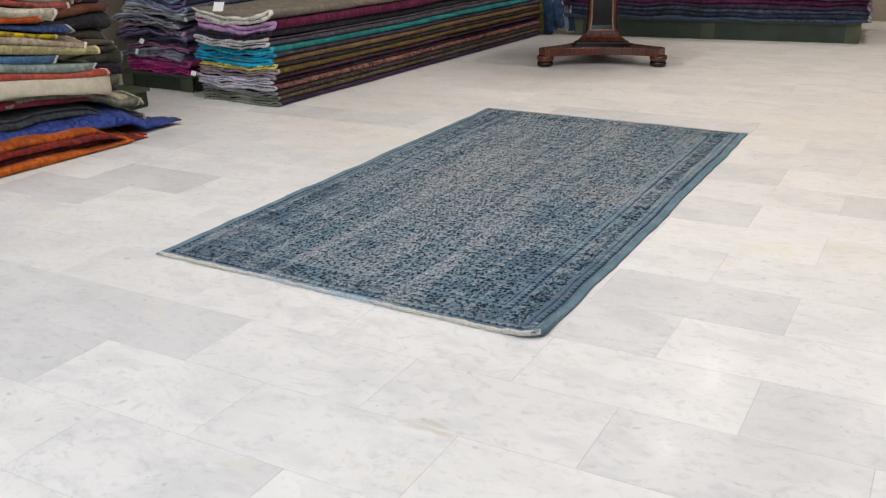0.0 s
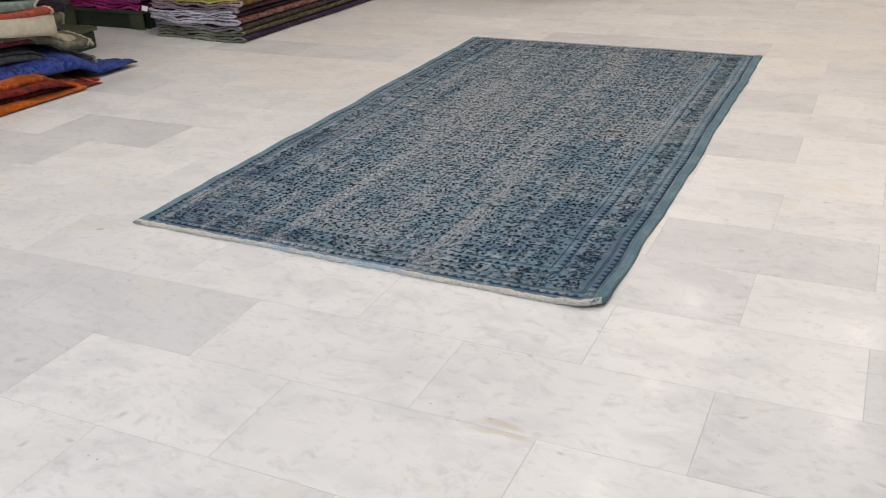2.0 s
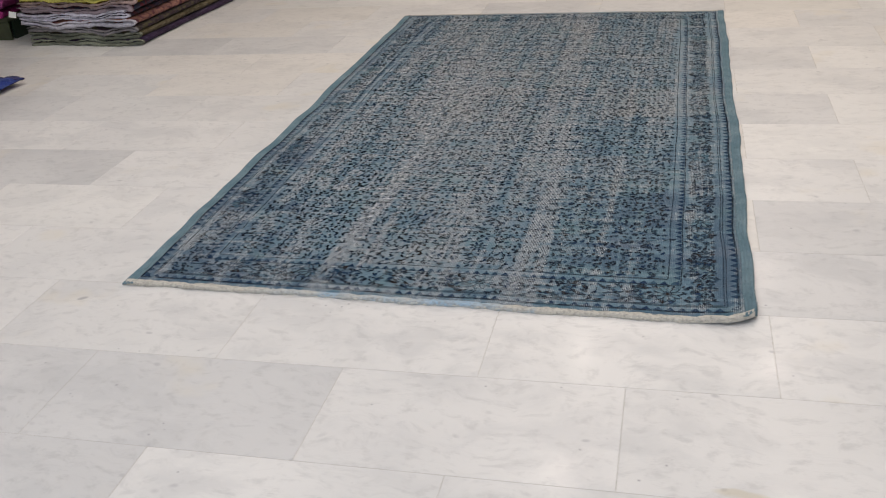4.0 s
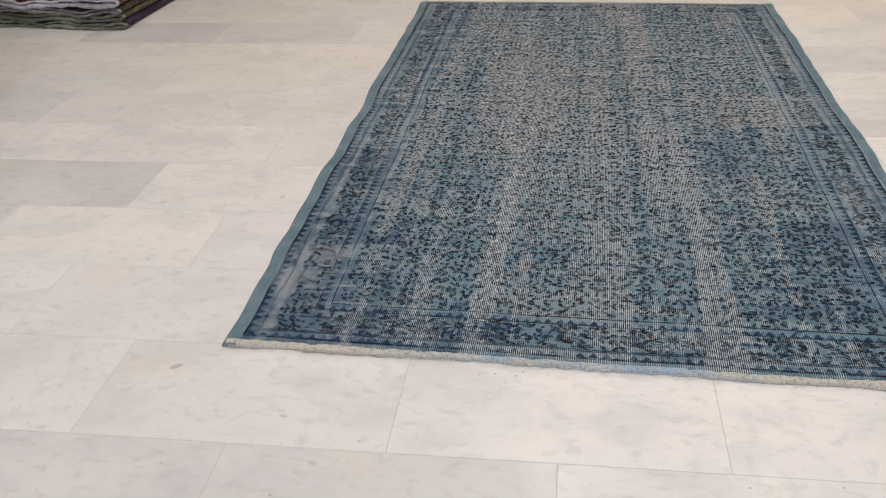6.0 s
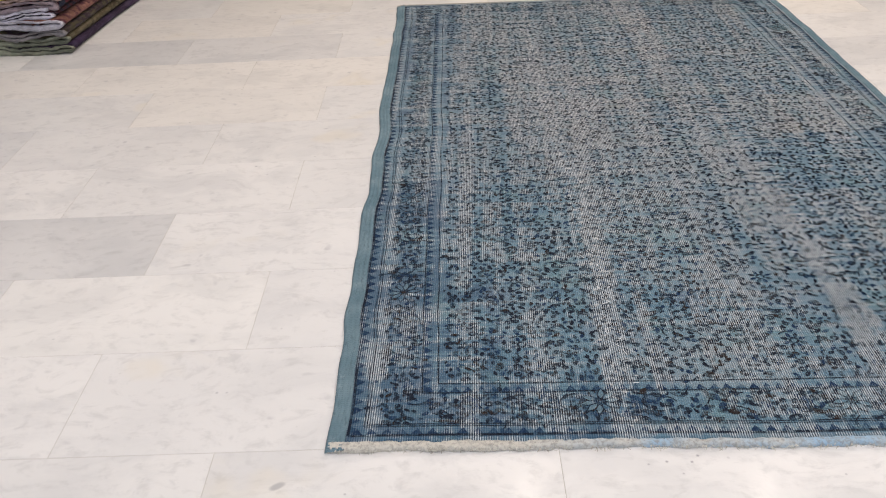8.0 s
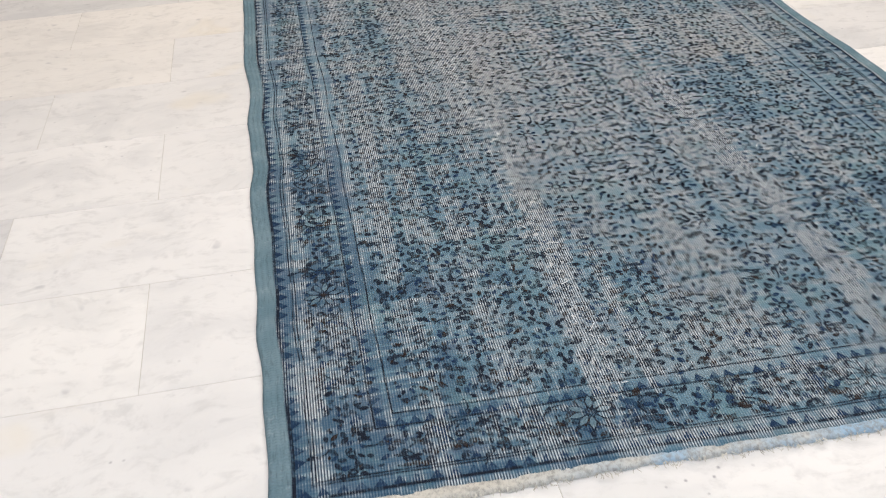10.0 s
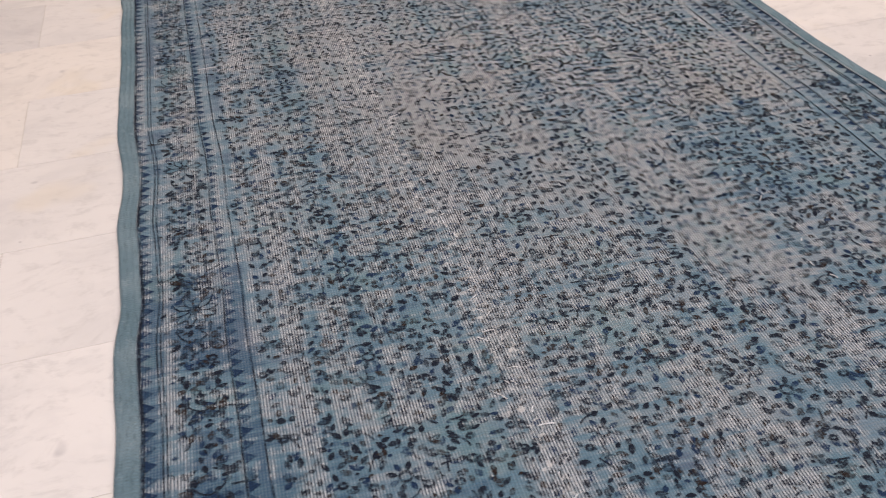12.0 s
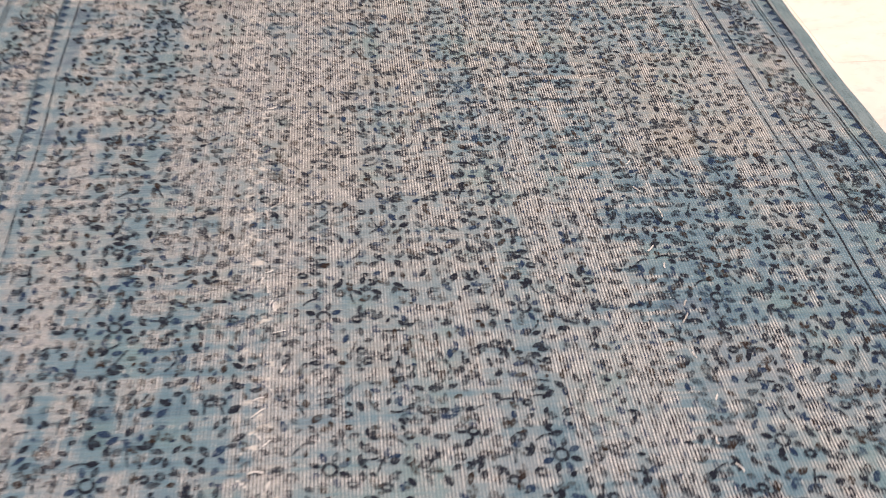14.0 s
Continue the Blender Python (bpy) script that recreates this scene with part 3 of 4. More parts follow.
def spray(step):
    """The leaves of half a repeat: place, angle, length, width, bend, kind of shape."""
    out = []
    ny, nx = round(CELL_H / step), round(CELL_W / step)
    for j in range(ny):
        for i in range(nx):
            x = (i + 0.5 + 0.28 * (j % 2) - 0.14) * CELL_W / nx + rnd.uniform(-0.0045, 0.0045)
            y = (j + 0.5) * CELL_H / ny + rnd.uniform(-0.0045, 0.0045)
            if math.hypot(x, y - CELL_H / 2) < 0.026:
                continue
            a = math.atan2(y - CELL_H / 2, x) + rnd.choice((0.0, 0.9, -0.9, 1.6))
            out.append((x, y, a, rnd.uniform(0.0120, 0.0178), rnd.uniform(0.0074, 0.0102), rnd.uniform(-0.35, 0.35), rnd.choice("llllllllospp")))
    return out


def sprinkle(x0, x1, y0, y1, step, axis):
    """Fills a stretch of the rug with mirrored sprays; axis is the x about which they mirror."""
    units = [spray(step), spray(step)]
    for j in range(int((y1 - y0) / CELL_H) + 1):
        for i in range(math.floor((x0 - axis) / CELL_W), math.ceil((x1 - axis) / CELL_W)):
            flip = -1 if i % 2 else 1
            ox = axis + (i + (1 if flip < 0 else 0)) * CELL_W
            oy = y0 + j * CELL_H
            for lx, ly, a, length, width, bend, kind in units[(i // 2 + j) % 2]:
                x, y = ox + flip * lx + rnd.uniform(-0.002, 0.002), oy + ly + rnd.uniform(-0.002, 0.002)
                if not (x0 + 0.008 < x < x1 - 0.008 and y0 + 0.004 < y < y1 - 0.004) or rnd.random() < 0.06:
                    continue
                a = (a if flip > 0 else math.pi - a) + rnd.uniform(-0.25, 0.25)
                big = rnd.uniform(0.8, 1.15)
                dark = rnd.choice((navy, navy, navy, brown, blue))
                if kind == "l":
                    dark.leaf(x - 0.5 * length * math.cos(a), y - 0.5 * length * math.sin(a), a, length * big, width * big, bend * flip)
                elif kind == "o":
                    navy.ring(x, y, 0.0060 * big, 0.0044, 8, 0.8)
                elif kind == "s":
                    ex, ey, b = navy.stem(x, y, a, 0.022, bend * 3, 0.0026)
                    dark.leaf(ex, ey, b, 0.014 * big, 0.0095, 0.2)
                else:
                    for q in range(3):
                        dark.leaf(x, y, a + (q - 1) * 0.95, 0.0125 * big, 0.0065)
                if rnd.random() < 0.5:
                    rnd.choice((navy, blue, brown)).leaf(x + rnd.uniform(-0.011, 0.011), y + rnd.uniform(-0.011, 0.011), rnd.uniform(0, 6.28), rnd.uniform(0.006, 0.010), rnd.uniform(0.004, 0.006))
            # a rosette on the axis of every other repeat
            if flip > 0:
                cx, cy = ox, oy + CELL_H / 2
                if x0 + 0.03 < cx < x1 - 0.03 and y0 + 0.03 < cy < y1 - 0.03:
                    navy.ring(cx, cy, 0.0085, 0.0040, 9)
                    for q in range(8):
                        b = q * math.pi / 4 + 0.39
                        (navy if q % 2 else blue).leaf(cx + 0.011 * math.cos(b), cy + 0.011 * math.sin(b), b, 0.015, 0.0085)


sprinkle(FX0, FX1, FY0, FY1, 0.0165, 0.366)
for x0, x1, y0, y1 in ((0.078, 0.165, 0.06, RL - 0.06), (RW - 0.165, RW - 0.078, 0.06, RL - 0.06), (0.165, RW - 0.165, 0.065, 0.148), (0.165, RW - 0.165, RL - 0.148, RL - 0.065)):
    sprinkle(x0, x1, y0, y1, 0.0155, x0)


def frame_line(o, d, width):
    """A line round the rug at the distance d from its rim."""
    c = [(d, d * 0.9), (RW - d, d * 0.9), (RW - d, RL - d * 0.9), (d, RL - d * 0.9)]
    for k in range(4):
        (x0, y0), (x1, y1) = c[k], c[(k + 1) % 4]
        n = 60
        o.ribbon([(x0 + (x1 - x0) * q / n, y0 + (y1 - y0) * q / n) for q in range(n + 1)], width)


for d, w in ((0.0385, 0.0050), (0.0645, 0.0020), (0.0705, 0.0020), (0.1675, 0.0025), (0.1985, 0.0025)):
    frame_line(navy, d, w)


def teeth(o, d, depth, pitch):
    """A row of small triangles round the rug."""
    for side in range(4):
        span = RW - 2 * d if side % 2 == 0 else RL - 1.8 * d
        n = int(span / pitch)
        for k in range(n):
            s = (k + 0.5) * span / n
            for_tri = [(-0.42 * pitch, 0), (0.42 * pitch, 0), (rnd.uniform(-0.1, 0.1) * pitch, depth)]
            pts = []
            for a, b in for_tri:
                if side == 0:
                    pts.append((d + s + a, d * 0.9 + b))
                elif side == 2:
                    pts.append((RW - d - s - a, RL - d * 0.9 - b))
                elif side == 1:
                    pts.append((RW - d - b, d * 0.9 + s + a))
                else:
                    pts.append((d + b, RL - d * 0.9 - s - a))
            o.poly(pts)


teeth(blue, 0.040, 0.017, 0.027)
teeth(blue, 0.170, 0.016, 0.024)


def rosette(x, y):
    for k in range(10):
        b = k * 2 * math.pi / 10 + 0.15
        navy.leaf(x + 0.007 * math.cos(b), y + 0.007 * math.sin(b), b, 0.031, 0.0155)
        teal.leaf(x + 0.010 * math.cos(b), y + 0.010 * math.sin(b), b, 0.025, 0.0105)
    brown.leaf(x - 0.006, y, 0.0, 0.012, 0.011)


def border_run(x0, y0, x1, y1):
    length = math.hypot(x1 - x0, y1 - y0)
    n = round(length / 0.152)
    dx, dy = (x1 - x0) / length, (y1 - y0) / length
    a = math.atan2(dy, dx)
    for k in range(n):
        s = (k + 0.5) * length / n
        cx, cy = x0 + dx * s, y0 + dy * s
        if k % 3 == 2:
            rosette(cx, cy)
        ex, ey = cx + dx * length / n / 2, cy + dy * length / n / 2
        for g in (-1, 1):
            px, py = ex - dy * 0.022 * g, ey + dx * 0.022 * g
            if rnd.random() < 0.6:
                brown.leaf(px, py, a + g * 0.7, 0.022, 0.014, 0.2)
            navy.leaf(px, py, a + math.pi - g * 0.5, 0.020, 0.010, -0.3)
            navy.stem(ex, ey, a + g * 1.2, 0.05, -g * 1.5, 0.0026)
            blue.leaf(ex, ey, a + g * 2.2, 0.03, 0.015, 0.2)
        for _ in range(10):
            t, w = rnd.uniform(-0.075, 0.075), rnd.uniform(-0.045, 0.045)
            rnd.choice((navy, navy, blue, blue, brown)).leaf(cx + dx * t - dy * w, cy + dy * t + dx * w, rnd.uniform(0, 6.28), rnd.uniform(0.007, 0.014), rnd.uniform(0.004, 0.008))


BD = 0.121
border_run(BD, BD, RW - BD, BD * 0.9)
border_run(BD, RL - BD, RW - BD, RL - BD)
border_run(BD, BD, BD, RL - BD)
border_run(RW - BD, BD, RW - BD, RL - BD)
# white threads that stand out along the folds, and a single pulled thread
thread = Ornament(0.0020)
for fx, y0, y1, n, spread in ((0.56, 0.15, 1.75, 70, 0.022), (1.12, 0.3, 2.2, 34, 0.03)):
    for k in range(n):
        y = y0 + (y1 - y0) * (k + rnd.random()) / n
        x = fx + 0.035 * noise.noise((y * 7, 4.0, fx)) + rnd.uniform(-spread, spread) * 0.6
        thread.stem(x, y, rnd.choice((0.9, 2.0, 1.57, 0.4)) + rnd.uniform(-0.4, 0.4), rnd.uniform(0.008, 0.024), rnd.uniform(-1.2, 1.2), rnd.uniform(0.0012, 0.0024))
thread.stem(0.180, 1.856, 0.04, 0.045, -0.1, 0.004)
thread.made("loose_thread", fabric((0.50, 0.53, 0.56)), "pale worn threads along the fold lines")
fringe = Ornament(0.0)
for k in range(420):
    x = rnd.uniform(0.02, RW - 0.03)
    fringe.stem(x, rnd.uniform(-0.004, 0.004), -1.57 + rnd.uniform(-0.9, 0.9), rnd.uniform(0.004, 0.012), rnd.uniform(-1.5, 1.5), 0.0013)
fringe.made("fringe_fibre", fabric((0.50, 0.49, 0.45)), "short frayed off-white fibres")
navy.made("sprig_pattern", NAVY, "navy knotted leaves and stems")
brown.made("blossom_pattern", BROWN, "brown-black knotted blossoms")
blue.made("leaf_pattern", BLUE, "deep blue knotted leaves")
teal.made("petal_pattern", TEAL, "pale teal knotted petals")


# ---- piles of folded rugs ----
def serpentine(width, th, layers, gap, r):
    """Middle line of a cloth folded back and forth, from the lowest layer up; the first turn lies at +x."""
    cloth = (th - gap * (layers - 1)) / layers
    pts = []
    for k in range(layers):
        z = cloth / 2 + k * (cloth + gap)
        a, b = (-width / 2, width / 2) if k % 2 == 0 else (width / 2, -width / 2)
        if k > 0:
            a += -0.004 if k % 2 else 0.004
        b += r.uniform(-0.02, 0.012) if k == layers - 1 else 0
        n = 44
        for i in range(n + 1):
            s = i / n
            pts.append((a + (b - a) * s, z))
        if k < layers - 1:
            rad = (cloth + gap) / 2
            sign = 1 if k % 2 == 0 else -1
            for q in (0.25, 0.5, 0.75):
                pts.append((b + sign * rad * math.sin(math.pi * q) * 1.1, z + rad - rad * math.cos(math.pi * q)))
    return pts, cloth


def folded_rug(label, width, length, th, layers, side, edge, shape, z, m, r, group, name="folded_rug", speck=None, fold_left=False, loose=1.0):
    """A rug folded lengthwise into a long flat bundle. shape(u, v, z) bends it with its pile."""
    t = thing(name, label, "folded rug", group, m=m @ pose(0, 0, z))
    gap = min(0.006, th * 0.16)
    pts, cloth = serpentine(width, th, layers, gap, r)
    if fold_left:
        pts = [(-x, q) for x, q in pts]
    seed = r.uniform(0, 50)
    n = len(pts)
    nor = []
    for k in range(n):
        a, b = pts[max(0, k - 1)], pts[min(n - 1, k + 1)]
        dx, dz = b[0] - a[0], b[1] - a[1]
        d = math.hypot(dx, dz) or 1
        nor.append((-dz / d, dx / d))
    h = cloth / 2
    loop = [(p[0] + q[0] * h, p[1] + q[1] * h) for p, q in zip(pts, nor)]
    loop += [(pts[-1][0] + (pts[-1][0] - pts[-2][0]) * 0.15, pts[-1][1])]
    loop += [(p[0] - q[0] * h, p[1] - q[1] * h) for p, q in reversed(list(zip(pts, nor)))]
    loop += [(pts[0][0] + (pts[0][0] - pts[1][0]) * 0.15, pts[0][1])]

    def sweep(v0, v1, steps, fat):
        bm = bmesh.new()
        rows = []
        for j in range(steps + 1):
            v = v0 + (v1 - v0) * j / steps
            row = []
            for k, (x, q) in enumerate(loop):
                w = 0.010 * noise.noise((v * 2.2, seed, 0)) + 0.003 * noise.noise((v * 9, seed, 4))
                near_end = math.exp(-min(v, length - v) / 0.22)
                w2 = 0.003 * noise.noise((x * 14 + seed, v * 5, q * 30)) + near_end * (
                    0.015 * loose * noise.noise((x * 5.5 + seed, q * 9, 1.5)) + 0.008 * loose * noise.noise((x * 17 + seed, q * 40, 2.5)))
                w += near_end * loose * 0.034 * noise.noise((q * 22, seed, 6.0))
                ex = 0.0
                if v < 0.02 or v > length - 0.02:
                    ex = 0.024 * noise.noise((x * 6, seed, q * 30)) + 0.010 * noise.noise((x * 55, seed, q * 60))
                    w2 += 0.005 * noise.noise((x * 75, seed, q * 70)) if fat else 0.0
                zz = q + fat * (1 if k < n else -1) * 0.6
                row.append(bm.verts.new((x + w + fat * (1 if x > 0 else -1), v + ex, zz + w2 + shape(x, v, z + q))))
            rows.append(row)
        c = len(loop)
        for a, b in zip(rows, rows[1:]):
            for k in range(c):
                bm.faces.new((a[k], b[k], b[(k + 1) % c], a[(k + 1) % c]))
        for row, flip in ((rows[0], False), (rows[-1], True)):
            # caps follow the folds as quads between the two sides of the cloth
            for k in range(n - 1):
                q4 = (row[k], row[k + 1], row[2 * n - 1 - k], row[2 * n - k])
                bm.faces.new(q4 if not flip else q4[::-1])
        bmesh.ops.recalc_face_normals(bm, faces=bm.faces)
        return bm

    part("cloth", sweep(0.012, length - 0.012, max(6, int(length / 0.11)), 0.0), fabric(side, speck), t, smooth=True)
    edge = tuple(min(0.75, v * 1.2) for v in edge)
    part("end_binding", sweep(0.0, 0.019, 2, 0.0026), fabric(edge), t, smooth=True)
    part("end_binding", sweep(length - 0.016, length, 2, 0.0018), fabric(edge), t, smooth=True)
    return t


def flat(u, v, z):
    return 0.0


def sag_long(u, v, z):
    k = z / 0.6
    ends = math.exp(-v / 0.45)
    return k * (ends * (0.42 * (u + 0.03) ** 2 - 0.030) + 0.012 * noise.noise((u * 3, v * 1.1, 9.0)) + 0.006 * noise.noise((u * 6, v * 3.0, 4.0)))


# colours of wool: side, end, speck
GREYGREEN, OLIVE, PURPLE = (0.13, 0.145, 0.115), (0.085, 0.075, 0.04), (0.040, 0.025, 0.055)
LILAC, WHITE, CYAN = (0.40, 0.27, 0.42), (0.50, 0.48, 0.50), (0.045, 0.25, 0.36)
r = random.Random(11)
LONG = [
    (0.036, 2, PURPLE, (0.19, 0.20, 0.16), None, "dark purple"),
    (0.040, 2, (0.085, 0.070, 0.042), (0.20, 0.21, 0.17), (0.13, 0.11, 0.07), "olive brown"),
    (0.036, 2, (0.045, 0.030, 0.040), (0.20, 0.19, 0.20), (0.08, 0.07, 0.04), "dark aubergine"),
    (0.040, 2, (0.30, 0.16, 0.13), (0.43, 0.42, 0.47), (0.07, 0.02, 0.035), "rose and brown patterned"),
    (0.038, 3, (0.035, 0.030, 0.050), (0.48, 0.47, 0.54), (0.08, 0.025, 0.03), "midnight violet"),
    (0.036, 2, (0.050, 0.055, 0.085), (0.24, 0.20, 0.22), (0.13, 0.022, 0.035), "slate and red"),
    (0.034, 2, (0.15, 0.095, 0.022), (0.30, 0.23, 0.22), (0.06, 0.05, 0.03), "mustard"),
    (0.030, 2, (0.035, 0.030, 0.030), (0.55, 0.50, 0.17), None, "charcoal with yellow edge"),
    (0.034, 2, (0.20, 0.125, 0.062), (0.045, 0.25, 0.38), (0.14, 0.10, 0.06), "tan"),
    (0.024, 2, (0.060, 0.050, 0.072), (0.045, 0.24, 0.37), None, "smoky violet"),
    (0.036, 2, (0.045, 0.22, 0.22), (0.06, 0.28, 0.38), None, "turquoise"),
    (0.046, 3, (0.105, 0.098, 0.120), (0.44, 0.43, 0.44), (0.05, 0.045, 0.065), "grey"),
    (0.040, 2, (0.020, 0.020, 0.030), (0.025, 0.02, 0.03), None, "near-black"),
    (0.056, 2, (0.115, 0.012, 0.050), (0.42, 0.27, 0.43), (0.06, 0.006, 0.03), "magenta"),
    (0.050, 2, (0.21, 0.19, 0.155), (0.55, 0.53, 0.48), (0.15, 0.13, 0.11), "grey-beige"),
]
z = 0.0
for th, lay, side, edge, speck, word in LONG:
    th *= 0.84 if z < 0.25 else 1.09
    folded_rug(f"{word} overdyed wool rug folded into a long stack", 0.68 + r.uniform(-0.03, 0.012), 3.78 + r.uniform(-0.06, 0.04), th - 0.002, lay, tuple(0.84 * q for q in side), edge, sag_long, z,
               pose(-1.700 + r.uniform(-0.012, 0.012), 2.30 + r.uniform(-0.015, 0.015), 0.002, 0, 0, -2.5), r, "long stack of folded rugs", speck=speck)
    z += th + 0.0025


def sag_second(u, v, z):
    return (0.07 * (z - 0.1) * math.sin(u * 8 + z * 5) + 0.012 * noise.noise((u * 6, z * 7, 8.0))) * math.exp(-v / 0.5)


# the blocks' own lighter green, which also paints the lit deck tops
LIGHT_GREEN = plain("pale_green_and_lit_deck", (0.070, 0.086, 0.047), 0.6, scale=7, vary=0.4, bump=0.25)


def pallet(label, width, depth, height, m):
    t = thing("pallet", label, "pallet", "green pallets", m=m)
    # light falling on the deck is put into its paler colour
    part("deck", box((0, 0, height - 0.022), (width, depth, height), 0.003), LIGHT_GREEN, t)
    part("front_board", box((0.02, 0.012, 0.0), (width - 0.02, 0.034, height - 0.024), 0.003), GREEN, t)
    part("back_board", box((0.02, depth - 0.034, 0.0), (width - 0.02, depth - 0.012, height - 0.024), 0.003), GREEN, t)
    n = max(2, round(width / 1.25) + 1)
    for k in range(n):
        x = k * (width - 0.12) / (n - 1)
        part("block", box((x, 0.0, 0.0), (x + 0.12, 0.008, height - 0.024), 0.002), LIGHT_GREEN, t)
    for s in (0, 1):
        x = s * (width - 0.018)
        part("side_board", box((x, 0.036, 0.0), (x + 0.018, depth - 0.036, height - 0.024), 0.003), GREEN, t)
    q = random.Random(3)
    for k in range(int(width * 3)):
        bm = bmesh.new()
        lathe(bm, [(0.010, 0.0), (0.009, 0.0012)], 9, pose(q.uniform(0.15, width - 0.15), 0.0115, q.uniform(0.03, height - 0.05), 90))
        part("knot", bm, KNOT, t)
    return t


pallet("dark green stained wooden pallet under a rug stack", 0.72, 3.2, 0.12, pose(-2.95, 2.42, 0, 0, 0, 0))
SECOND = [
    (0.050, 3, (0.20, 0.028, 0.10), (0.36, 0.06, 0.20), "magenta pink"),
    (0.050, 2, (0.16, 0.03, 0.09), (0.33, 0.09, 0.22), "raspberry"),
    (0.060, 3, (0.12, 0.13, 0.17), (0.24, 0.25, 0.31), "blue-grey"),
    (0.034, 2, (0.12, 0.06, 0.10), (0.25, 0.14, 0.22), "mauve"),
    (0.044, 2, (0.085, 0.085, 0.12), (0.15, 0.155, 0.22), "slate blue"),
    (0.050, 2, (0.055, 0.05, 0.085), (0.11, 0.10, 0.17), "dusky purple"),
    (0.030, 2, (0.10, 0.07, 0.11), (0.27, 0.22, 0.28), "pinkish grey"),
    (0.050, 3, (0.10, 0.10, 0.12), (0.25, 0.26, 0.30), "grey"),
    (0.060, 3, (0.12, 0.12, 0.13), (0.33, 0.34, 0.36), "pale grey"),
    (0.044, 2, (0.09, 0.10, 0.15), (0.22, 0.24, 0.33), "stone blue"),
    (0.040, 2, (0.06, 0.05, 0.09), (0.17, 0.14, 0.25), "violet"),
    (0.050, 3, (0.11, 0.15, 0.22), (0.25, 0.30, 0.42), "lilac blue"),
    (0.050, 2, (0.10, 0.08, 0.06), (0.25, 0.24, 0.24), "brown"),
    (0.046, 2, (0.08, 0.065, 0.075), (0.20, 0.18, 0.22), "dark mauve"),
    (0.050, 2, (0.11, 0.10, 0.085), (0.22, 0.2, 0.2), "brown-grey"),
    (0.050, 3, (0.06, 0.05, 0.05), (0.24, 0.22, 0.24), "dark brown"),
]
z = 0.123
for th, lay, side, edge, word in SECOND:
    folded_rug(f"{word} overdyed wool rug folded on a green pallet", 0.62 + r.uniform(-0.06, 0.03), 3.1 + r.uniform(-0.05, 0.05), th - 0.002, lay, side, edge, sag_second, z,
               pose(-2.58 + r.uniform(-0.03, 0.03), 2.44 + r.uniform(-0.04, 0.03), 0, 0, 0, r.uniform(-0.5, 0.5)), r, "rug stack on green pallet", loose=1.5)
    z += th + 0.002


def sag_left(u, v, z):
    return 0.010 * noise.noise((u * 3, v * 2.2, 3.0)) + 0.016 * noise.noise((u * 2 + z * 5, v * 3.0, z * 6)) * min(1.0, z * 4)


def tilted(end):
    """The pile is higher where the rugs are doubled, and slopes towards their ends."""
    def shape(u, v, z):
        y = min(1.25, end - 1.75 + v)
        return sag_left(u, v, z) + min(0.30 * z, 0.16) * (1.25 - y)
    return shape


def droop(amount, reach, end):
    """The far end of a rug that hangs over the ones below it."""
    def shape(u, v, z):
        f = max(0.0, min(1.0, (v - 1.75 + reach) / reach))
        f = f * f * (3 - 2 * f)
        side = max(0.0, u + 0.02) / 0.25
        fall = amount * f + 0.25 * amount * side ** 2
        wave = 0.012 * noise.noise((v * 6.0, amount * 40, 1.0)) * (0.4 + side)
        lift = min(0.30 * z, 0.16) * (1.25 - min(1.25, end - 1.75 + v))
        return max(-z + 0.003 + 0.1 * z, sag_left(u, v, z) * 0.6 - fall + wave + lift)
    return shape


